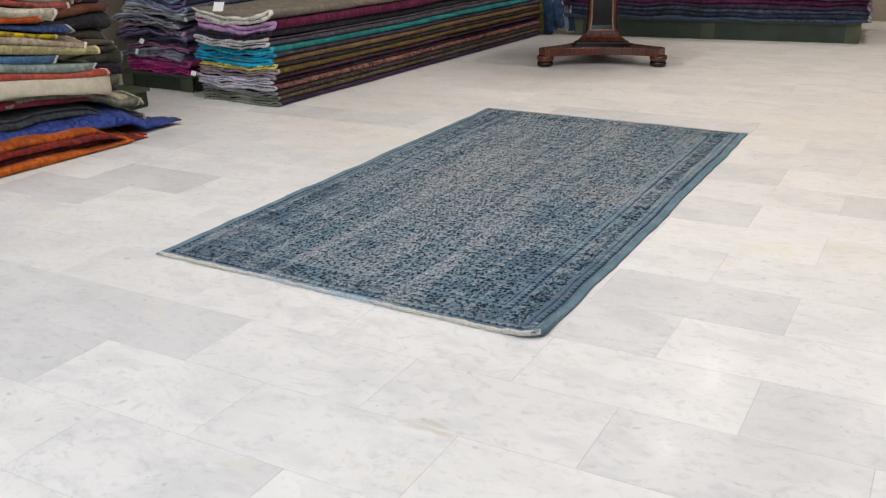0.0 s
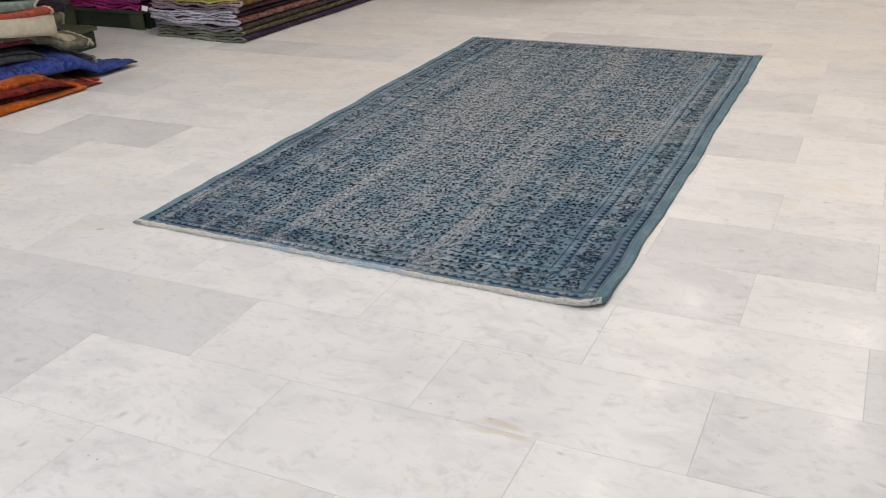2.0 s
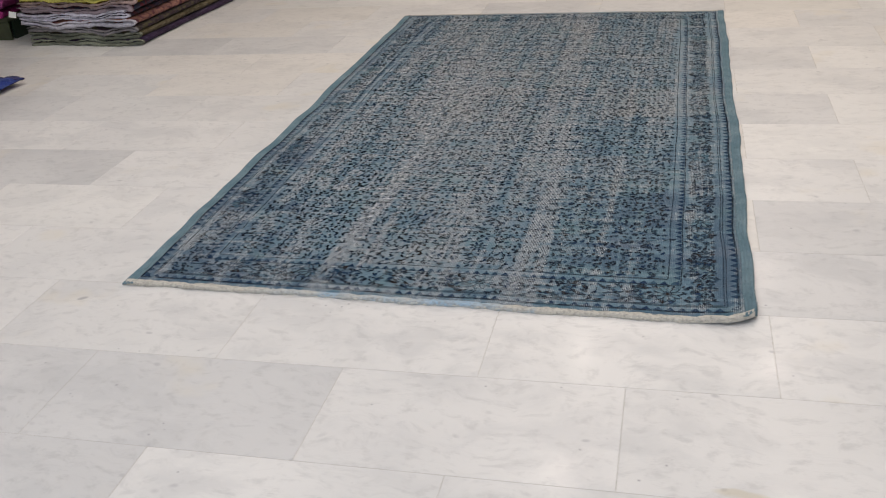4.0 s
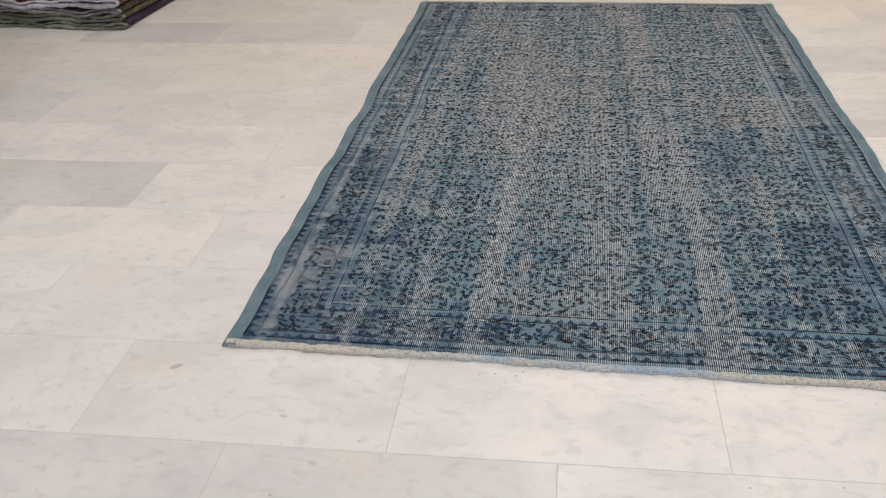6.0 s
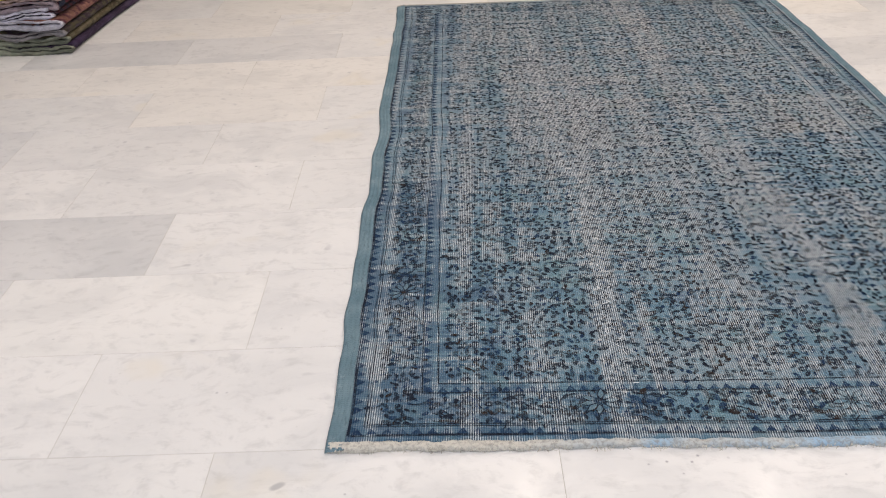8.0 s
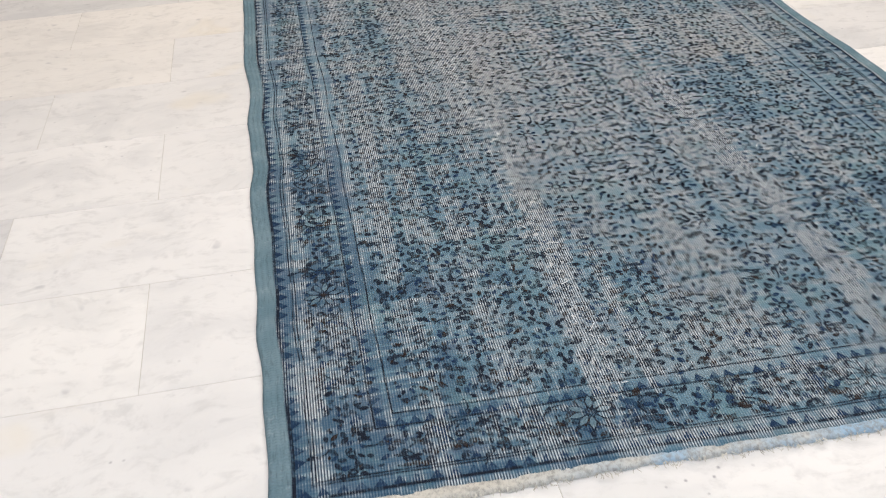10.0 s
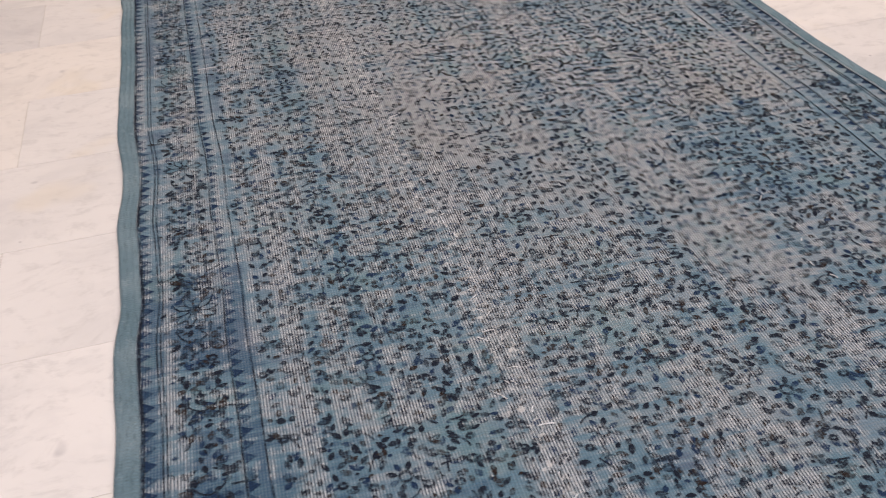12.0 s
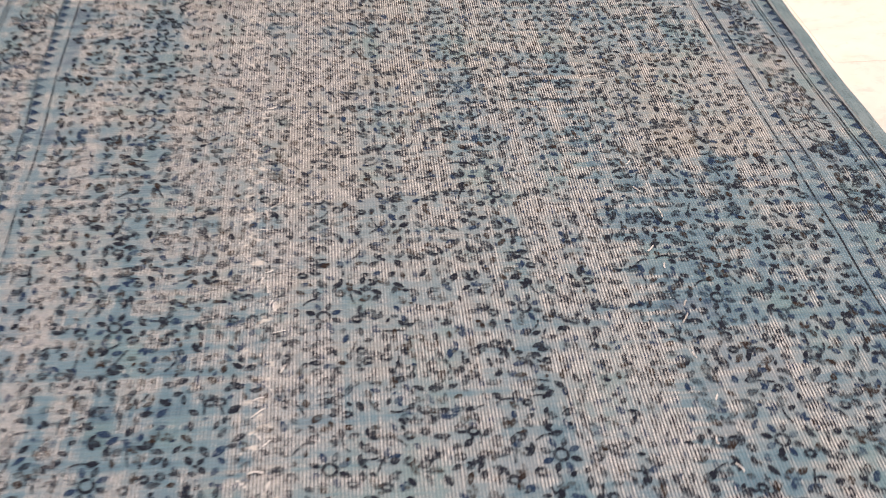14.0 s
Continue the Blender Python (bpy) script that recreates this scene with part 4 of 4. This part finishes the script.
# the pile by the wall: y of its visible end, thickness, layers, side, end
LEFT = [
    (1.22, 0.040, 2, (0.42, 0.115, 0.020), (0.42, 0.13, 0.03), (0.30, 0.07, 0.012), "bright orange", -1.585, -3),
    (1.38, 0.030, 2, (0.075, 0.014, 0.016), (0.30, 0.04, 0.03), (0.04, 0.01, 0.012), "dark red", -1.60, -2),
    (1.34, 0.022, 2, (0.17, 0.022, 0.016), (0.33, 0.06, 0.03), (0.09, 0.014, 0.014), "garnet", -1.59, -3),
    (1.28, 0.034, 2, (0.36, 0.095, 0.022), (0.45, 0.25, 0.14), (0.22, 0.05, 0.014), "burnt orange", -1.61, -2),
    (1.66, 0.050, 2, (0.028, 0.045, 0.19), (0.03, 0.03, 0.09), (0.045, 0.075, 0.25), "royal blue", -1.66, -2),
    (1.46, 0.044, 3, (0.040, 0.045, 0.055), (0.19, 0.19, 0.18), (0.06, 0.07, 0.085), "dark slate", -1.68, 0),
    (1.20, 0.040, 2, (0.13, 0.020, 0.035), (0.22, 0.06, 0.06), (0.07, 0.012, 0.02), "maroon", -1.67, 0),
    (1.42, 0.036, 2, (0.17, 0.17, 0.13), (0.36, 0.35, 0.29), (0.11, 0.11, 0.09), "moss grey", -1.67, 0),
    (1.47, 0.036, 2, (0.34, 0.31, 0.23), (0.46, 0.44, 0.36), (0.24, 0.22, 0.17), "oatmeal", -1.68, 0),
    (1.22, 0.038, 2, (0.36, 0.090, 0.060), (0.50, 0.28, 0.22), (0.2, 0.06, 0.05), "coral red", -1.66, 0),
    (1.18, 0.044, 2, (0.24, 0.29, 0.27), (0.40, 0.41, 0.38), (0.17, 0.22, 0.21), "pale sea-green", -1.66, 0),
    (0.93, 0.034, 2, (0.080, 0.15, 0.26), (0.50, 0.50, 0.48), (0.05, 0.10, 0.19), "sky blue", -1.66, 0),
    (1.20, 0.042, 2, (0.34, 0.32, 0.17), (0.46, 0.40, 0.24), (0.25, 0.2, 0.13), "straw yellow", -1.66, 0),
    (1.12, 0.040, 2, (0.37, 0.31, 0.24), (0.55, 0.50, 0.42), (0.26, 0.21, 0.17), "beige", -1.66, 0),
    (0.95, 0.032, 2, (0.50, 0.37, 0.05), (0.55, 0.48, 0.22), (0.16, 0.13, 0.03), "golden yellow", -1.66, 0),
    (1.05, 0.028, 2, (0.030, 0.050, 0.14), (0.42, 0.40, 0.38), (0.05, 0.08, 0.2), "navy blue", -1.67, 0),
    (0.86, 0.026, 2, (0.33, 0.075, 0.030), (0.45, 0.25, 0.16), None, "brick red", -1.66, 0),
    (0.96, 0.050, 2, (0.43, 0.40, 0.32), (0.58, 0.56, 0.50), (0.33, 0.31, 0.25), "cream", -1.67, 0),
    (1.08, 0.030, 2, (0.25, 0.070, 0.055), (0.45, 0.35, 0.3), (0.12, 0.04, 0.04), "rust", -1.69, 0),
    (1.14, 0.030, 2, (0.24, 0.22, 0.19), (0.42, 0.40, 0.37), None, "ash grey", -1.70, 0),
    (1.24, 0.045, 2, (0.19, 0.030, 0.040), (0.42, 0.22, 0.22), (0.11, 0.02, 0.03), "crimson", -1.71, 0),
    (1.10, 0.050, 2, (0.055, 0.085, 0.085), (0.30, 0.31, 0.30), None, "dark teal", -1.74, 0),
    (1.00, 0.050, 2, (0.20, 0.04, 0.05), (0.4, 0.2, 0.2), None, "red", -1.74, 0),
]
z = 0.0
for end, th, lay, side, edge, speck, word, x, turn in LEFT:
    w = 0.50
    hang = {"royal blue": (0.19, 0.42), "dark slate": (0.11, 0.45), "moss grey": (0.10, 0.34), "oatmeal": (0.13, 0.36), "burnt orange": (0.09, 0.28), "dark red": (0.08, 0.3), "bright orange": (0.035, 0.5), "garnet": (0.085, 0.3)}.get(word)
    folded_rug(f"{word} wool rug folded in a tall colourful pile", w, 1.75, th, lay, side, edge, droop(*hang, end) if hang else tilted(end), z,
               pose(x - w / 2, end - 1.75, 0.002, 0, 0, turn), r, "tall pile of folded rugs", speck=speck, loose=1.4)
    z += th + 0.002


def draped_rug(label, material, m, width, fall, length, th):
    """A rug laid over an edge: it lies flat for width and hangs down over the side; m stands on the edge."""
    t = thing("draped_rug", label, "draped rug", m=m)
    bm = bmesh.new()
    rows = []
    steps = 26
    for j in range(steps + 1):
        v = length * j / steps
        hem = fall * (0.80 + 0.22 * math.sin(v * 3.1 + 0.6) + 0.10 * noise.noise((v * 5, 2.0, fall)))
        hem *= 1.0 if v < length - 0.12 else 1.05
        prof = [(-width, 0.0), (-width * 0.5, 0.002), (-0.03, 0.003), (-0.008, -0.004), (0.006, -0.02), (0.012, -0.05)]
        prof += [(0.014 + 0.010 * noise.noise((v * 4, q, 5.0)), -0.05 - (hem - 0.05) * q) for q in (0.33, 0.66, 1.0)]
        outer = [bm.verts.new((x, v, z + th / 2)) if z > -0.01 else bm.verts.new((x + th / 2, v, z)) for x, z in prof]
        inner = [bm.verts.new((x, v, z - th / 2)) if z > -0.01 else bm.verts.new((x - th / 2, v, z)) for x, z in prof]
        rows.append(outer + inner[::-1])
    c = len(rows[0])
    for a, b in zip(rows, rows[1:]):
        for k in range(c):
            bm.faces.new((a[k], b[k], b[(k + 1) % c], a[(k + 1) % c]))
    for row in (rows[0], rows[-1]):
        for k in range(c // 2 - 1):
            bm.faces.new((row[k], row[k + 1], row[c - 2 - k], row[c - 1 - k]))
    bmesh.ops.recalc_face_normals(bm, faces=bm.faces)
    part("cloth", bm, material, t, smooth=True)
    return t


draped_rug("plain cream woven rug hanging over the side of a pile", LINEN, pose(-1.640, -0.5, 0.560, -6.1), 0.3, 0.155, 1.74, 0.008)

def sag_behind(u, v, z):
    return 0.03 * noise.noise((u * 3, v * 3.0, z * 7)) - 0.12 * max(0.0, v - 1.45) ** 1.5 * (1.0 + noise.noise((z * 9, 1.0, 2.0)))


BEHIND = [
    (1.74, 0.070, (0.028, 0.02, 0.04), (0.10, 0.09, 0.12), "dark violet"), (1.76, 0.060, (0.19, 0.19, 0.14), (0.36, 0.35, 0.26), "grey-green"),
    (1.78, 0.070, (0.030, 0.018, 0.045), (0.05, 0.035, 0.08), "dark plum"), (1.85, 0.055, (0.085, 0.09, 0.075), (0.24, 0.25, 0.22), "grey"),
    (1.77, 0.050, (0.10, 0.105, 0.085), (0.26, 0.27, 0.24), "moss"), (1.74, 0.060, (0.15, 0.135, 0.105), (0.32, 0.29, 0.23), "taupe"),
    (1.72, 0.055, (0.075, 0.07, 0.06), (0.2, 0.2, 0.18), "olive grey"), (1.74, 0.075, (0.030, 0.030, 0.034), (0.07, 0.07, 0.07), "charcoal"),
    (1.75, 0.070, (0.19, 0.085, 0.060), (0.26, 0.15, 0.11), "brown"), (1.70, 0.070, (0.05, 0.03, 0.07), (0.12, 0.08, 0.15), "aubergine"),
    (1.68, 0.070, (0.14, 0.02, 0.04), (0.27, 0.1, 0.11), "wine red"), (1.66, 0.070, (0.05, 0.06, 0.05), (0.2, 0.2, 0.18), "dark green"),
    (1.62, 0.070, (0.12, 0.1, 0.08), (0.2, 0.2, 0.18), "brown-grey"), (1.60, 0.070, (0.05, 0.03, 0.04), (0.2, 0.2, 0.18), "plum"),
]
z = 0.123
pallet("green stained wooden pallet beneath the back pile", 0.66, 1.9, 0.12, pose(-2.83, 0.08, 0))
# wool colours scaled down to paint in the shade between the piles
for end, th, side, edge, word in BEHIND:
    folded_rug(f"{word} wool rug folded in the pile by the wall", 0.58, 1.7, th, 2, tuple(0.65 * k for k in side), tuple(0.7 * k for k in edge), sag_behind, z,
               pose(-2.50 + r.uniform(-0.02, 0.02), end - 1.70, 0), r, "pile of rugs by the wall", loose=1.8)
    z += th + 0.001

# ---- pedestal table on a three-cornered platform ----
table = thing("pedestal_table", "polished mahogany pedestal table with inlaid column and bun feet", "table", m=pose(-0.104, 4.76, 0, 0, 0, 22.2))
REACH = 0.497
CORNERS = [Vector((REACH * math.cos(a), REACH * math.sin(a))) for a in (math.radians(-150), math.radians(-30), math.radians(90))]
outline = []
for k in range(3):
    a, b = CORNERS[k], CORNERS[(k + 1) % 3]
    d = (b - a).normalized()
    out = Vector((d.y, -d.x))
    for s in np.linspace(0, 1, 23):
        f = s * (b - a).length
        near = min(f, (b - a).length - f)
        dip = 0.0 if near < 0.055 else 0.095 * math.sin(math.pi * (near - 0.055) / ((b - a).length - 0.11)) ** 0.75
        outline.append(tuple(a + d * f + out * (0.058 - dip)))
bm = bmesh.new()
rings = [[bm.verts.new((x * k, y * k, h)) for x, y in outline] for h, k in ((0.082, 0.995), (0.085, 1.0), (0.132, 1.0), (0.138, 0.985))]
for a, b in zip(rings, rings[1:]):
    for k in range(len(a)):
        n = (k + 1) % len(a)
        bm.faces.new((a[k], a[n], b[n], b[k]))
bm.faces.new(rings[0][::-1])
bm.faces.new(rings[-1])
bmesh.ops.triangulate(bm, faces=[f for f in bm.faces if len(f.verts) > 4])
part("platform", bm, MAHOGANY, table)
for c in CORNERS:
    bm = bmesh.new()
    lathe(bm, [(0.046, 0.0), (0.060, 0.006), (0.064, 0.020), (0.060, 0.034), (0.052, 0.040)], 24, pose(c.x, c.y, 0))
    foot = part("foot", bm, EBONY, table, "turned black bun foot", True)
    bm = bmesh.new()
    lathe(bm, [(0.050, 0.038), (0.060, 0.044), (0.067, 0.058), (0.066, 0.072), (0.062, 0.082)], 24, pose(c.x, c.y, 0))
    part("collar", bm, MAHOGANY, foot, smooth=True)


def prism(rows, cut):
    """A three-sided shaft with cut corners, from rows of half face width and height."""
    bm = bmesh.new()
    rings = []
    for w, h in rows:
        ring = []
        for k in range(3):
            turn = Matrix.Rotation(k * 2 * math.pi / 3, 2)
            off = (w + cut) / math.sqrt(3) + cut * 0.3
            ring += [turn @ Vector((-w, -off)), turn @ Vector((w, -off))]
        rings.append([bm.verts.new((*p, h)) for p in ring])
    for a, b in zip(rings, rings[1:]):
        for k in range(6):
            bm.faces.new((a[k], a[(k + 1) % 6], b[(k + 1) % 6], b[k]))
    bm.faces.new(rings[0][::-1])
    bm.faces.new(rings[-1])
    return bm


part("plinth", prism([(0.205, 0.139), (0.205, 0.149), (0.195, 0.154), (0.188, 0.168), (0.182, 0.172)], 0.03), EBONY, table, "black moulded plinth")
SHAFT = [(0.178, 0.172), (0.165, 0.183), (0.143, 0.200), (0.125, 0.222), (0.112, 0.250), (0.105, 0.29), (0.100, 0.34), (0.099, 0.50), (0.100, 0.64), (0.120, 0.69)]
part("column", prism(SHAFT, 0.02), MAHOGANY, table)
for k in range(3):
    for w, up, material, name in ((0.86, 0.003, INLAY, "stringing"), (0.74, 0.005, EBONY, "inlay_panel")):
        bm = bmesh.new()
        rows = []
        for hw, h in [(0.112, 0.250), (0.105, 0.29), (0.100, 0.34), (0.099, 0.50), (0.100, 0.64)]:
            off = (hw + 0.02) / math.sqrt(3) + 0.006
            h2 = h + (0.010 if name == "inlay_panel" and h < 0.28 else 0)
            rows.append([bm.verts.new(Matrix.Rotation(k * 2 * math.pi / 3, 3, "Z") @ Vector(p)) for p in
                         ((-hw * w, -off + 0.01, h2), (-hw * w, -off - up, h2), (hw * w, -off - up, h2), (hw * w, -off + 0.01, h2))])
        for a, b in zip(rows, rows[1:]):
            for n in range(3):
                bm.faces.new((a[n], a[n + 1], b[n + 1], b[n]))
        bm.faces.new(rows[0])
        bm.faces.new(rows[-1][::-1])
        bmesh.ops.recalc_face_normals(bm, faces=bm.faces)
        part(name, bm, material, table)
bm = bmesh.new()
lathe(bm, [(0.60, 0.69), (0.65, 0.70), (0.66, 0.715), (0.655, 0.73), (0.64, 0.735)], 48)
part("tabletop", bm, MAHOGANY, table, smooth=False)

# ---- back row: pallet with rugs ----
BACK = pose(-0.91, 6.04, 0, 0, 0, 7.6)
pallet("long dark green stained pallet with knots under folded rugs", 2.52, 0.95, 0.175, BACK)


def sag_back(u, v, z):
    return 0.010 * noise.noise((u * 3, v * 1.6, z * 3)) - 0.02 * max(0.0, -u - 0.42) / 0.06 * (0.6 + noise.noise((v * 4, 3.0, z * 9)))


BACKS = [
    (0.036, (0.035, 0.055, 0.095), (0.30, 0.30, 0.32), (0.055, 0.075, 0.12), "navy"), (0.034, (0.020, 0.025, 0.045), (0.40, 0.38, 0.38), None, "midnight blue"),
    (0.034, (0.055, 0.07, 0.095), (0.2, 0.2, 0.25), (0.03, 0.03, 0.06), "slate blue"), (0.040, (0.055, 0.030, 0.065), (0.35, 0.25, 0.3), (0.03, 0.03, 0.06), "plum"),
    (0.040, (0.085, 0.022, 0.055), (0.3, 0.2, 0.25), None, "magenta"), (0.040, (0.06, 0.05, 0.06), (0.3, 0.3, 0.3), None, "dark grey"),
    (0.050, (0.09, 0.08, 0.08), (0.3, 0.3, 0.3), None, "grey"), (0.050, (0.05, 0.06, 0.09), (0.3, 0.3, 0.3), None, "blue-black"),
]
z = 0.178
for th, side, edge, speck, word in BACKS:
    folded_rug(f"{word} wool rug folded on the long green pallet", 0.95, 2.62 + r.uniform(-0.05, 0.06), th, 2, side, edge, sag_back, z,
               BACK @ pose(2.57 + r.uniform(-0.02, 0.02), 0.435 + r.uniform(-0.02, 0.015), 0, 0, 0, 90), r, "rugs on long pallet", speck=speck, fold_left=True)
    z += th + 0.003


def tag(label, m, w=0.055, h=0.05):
    t = thing("price_tag", label, "price tag", "paper price tags", m=m)
    bm = bmesh.new()
    rows = [[bm.verts.new((x * w / 2, y, 0.004 * math.sin(z * 2.5) + z * h)) for y in (0.0, 0.0012)] for x, z in ((-1, 0), (1, 0), (1, 1), (-1, 1))]
    for k in range(4):
        n = (k + 1) % 4
        bm.faces.new((rows[k][0], rows[n][0], rows[n][1], rows[k][1]))
    bm.faces.new([q[0] for q in rows])
    bm.faces.new([q[1] for q in rows][::-1])
    bmesh.ops.recalc_face_normals(bm, faces=bm.faces)
    part("card", bm, TAG, t)
    return t


tag("small white paper price tag on a grey rug", pose(-1.80, 2.30, 0.592, -30, 0, 12), 0.075, 0.06)
tag("small white paper price tag between folded rugs", pose(-2.66, 2.385, 0.33, -20, 25, 10), 0.036, 0.032)
tag("small white paper price tag between folded rugs", pose(-2.72, 2.385, 0.25, -20, 10, 10), 0.024, 0.036)
tag("small white paper price tag between folded rugs", pose(-2.08, 2.29, 0.155, -15, 15, 25), 0.036, 0.028)


def hanging_ends(label, m, tones, height):
    """Gathered rug ends that hang down in uneven pleats with a fringe."""
    t = thing("hanging_rug", label, "hanging rug", m=m)
    q = random.Random(8)
    x = 0.0
    for tone in tones:
        w = q.uniform(0.06, 0.09)
        drop = height * q.uniform(0.78, 1.0)
        bm = bmesh.new()
        lathe(bm, [(0.40, 0.0), (0.5, 0.06), (0.42, 0.3), (0.48, 0.6), (0.36, 0.85), (0.2, 1.0)], 10,
              pose(x, q.uniform(-0.02, 0.02), height - drop + 0.004, q.uniform(-5, 5), q.uniform(-9, 9)) @ Matrix.Diagonal((w * 1.7, 0.09, drop, 1)))
        pleat = part("pleat", bm, fabric(tone), t, smooth=True)
        bm = bmesh.new()
        for k in range(5):
            fx = x + (k - 2) * w * 0.22
            lathe(bm, [(0.003, height - drop - 0.0), (0.0035, height - drop + 0.035)], 5, pose(fx, -0.030 + 0.004 * k, 0.002))
        part("fringe", bm, fabric((0.5, 0.5, 0.46)), pleat)
        x += w * 0.62
    return t


hanging_ends("blue and green striped rug ends hanging in pleats", BACK @ pose(-0.27, 0.0, 0.0),
             ((0.055, 0.06, 0.02), (0.02, 0.03, 0.06), (0.03, 0.06, 0.12), (0.02, 0.02, 0.03), (0.035, 0.06, 0.11), (0.12, 0.14, 0.16), (0.02, 0.03, 0.06)), 0.34)


# ---- floor: marble in courses of free lengths ----
# a running bond, turned a little against the walls
PITCH, TILE, Y_LINE, TURN = 0.3063, 0.6055, 0.002, 0.030
structure("floor", box((X0 - T, Y0 - T, -0.12), (X1 + T, Y1 + T, -0.0007)), GROUT, "white marble floor laid in running bond with tight joints", "floor")
FLOOR = bpy.data.objects["floor"]
# the stones that stand out, course by course: how many tiles from the first joint, and the stone
TONES = {
    -4: {2: "pale", 3: "white", 4: "pale"}, -3: {0: "white", 1: "grey", 2: "white", 3: "white", 4: "pale"},
    -2: {0: "grey", 1: "grey", 2: "grey", 3: "white", 4: "white", 5: "grey"}, -1: {0: "white", 1: "white", 2: "white", 3: "white", 4: "white", 5: "grey"},
    0: {0: "white", 1: "white", 2: "white", 4: "grey", 5: "white"}, 1: {-1: "grey", 0: "pale", 4: "grey", 5: "white"}, 2: {0: "grey", 1: "white", 4: "white", 5: "white"},
    3: {-1: "white", 0: "white", 4: "pale", 5: "white"}, 4: {-1: "grey", 0: "white", 1: "white", 4: "grey", 5: "pale"}, 5: {-1: "white", 0: "warm", 4: "white", 5: "grey"},
    6: {0: "warm", 1: "warm", 4: "grey", 5: "pale"}, 7: {-1: "grey", 0: "grey", 4: "white", 5: "warm"}, 8: {0: "warm", 1: "white", 4: "warm", 5: "grey"}, 9: {0: "warm", 3: "grey", 4: "warm"},
}
STONE = {"white": MARBLE, "grey": MARBLE_GREY, "pale": MARBLE_PALE, "warm": MARBLE_WARM}
tile_meshes = {}


def tile_box(x0, x1, y0, y1):
    """Vertices and faces of one tile with an eased upper edge."""
    e = 0.0005
    v = [(x0, y0, -0.02), (x1, y0, -0.02), (x1, y1, -0.02), (x0, y1, -0.02),
         (x0, y0, -e), (x1, y0, -e), (x1, y1, -e), (x0, y1, -e),
         (x0 + e, y0 + e, 0), (x1 - e, y0 + e, 0), (x1 - e, y1 - e, 0), (x0 + e, y1 - e, 0)]
    f = [(8, 9, 10, 11)]
    for a in (0, 4):
        for k in range(4):
            n = (k + 1) % 4
            f.append((a + k, a + n, a + 4 + n, a + 4 + k))
    return v, f


q = random.Random(21)
rest_v, rest_f = [], []
count = 0
turned = Matrix.Rotation(TURN, 3, "Z")
for course in range(math.floor(Y0 / PITCH) - 1, math.ceil(Y1 / PITCH) + 1):
    y0 = Y_LINE + course * PITCH
    y1 = y0 + PITCH
    first_joint = -0.205 if course % 2 else -0.503
    for n in range(-6, 12):
        left = first_joint + (n - 1) * TILE
        x = left + TILE
        stone = TONES.get(course, {}).get(n) or q.choice(("white", "white", "warm", "pale", "white", "grey"))
        g = 0.0005
        near = -1.75 < x and left < 2.9 and -1.3 < y0 < 3.9
        if near and count < 300:
            if stone not in tile_meshes:
                v, f = tile_box(-TILE / 2 + g, TILE / 2 - g, -PITCH / 2 + g, PITCH / 2 - g)
                me = bpy.data.meshes.new("tile")
                me.from_pydata(v, [], f)
                me.materials.append(STONE[stone])
                tile_meshes[stone] = me
            ob = new("tile", tile_meshes[stone])
            ob.location = turned @ Vector(((x + left) / 2, (y0 + y1) / 2, q.uniform(-0.0001, 0.0001)))
            ob.rotation_euler.z = TURN
            ob.parent = FLOOR
            count += 1
        else:
            v, f = tile_box(left + g, x - g, y0 + g, y1 - g)
            v = [tuple(turned @ Vector(p)) for p in v]
            if any(X0 < p[0] < X1 and Y0 < p[1] < Y1 for p in v):
                # cut where they run under the walls
                v = [(min(max(px, X0 - 0.15), X1 + 0.15), min(max(py, Y0 - 0.15), Y1 + 0.15), pz) for px, py, pz in v]
                b = len(rest_v)
                rest_v += v
                rest_f += [tuple(b + k for k in face) for face in f]
me = bpy.data.meshes.new("tiles")
me.from_pydata(rest_v, [], rest_f)
me.materials.append(MARBLE_JOINED)
rest = new("tiles", me)
rest.parent = FLOOR
tagged(rest, kind="stuff")
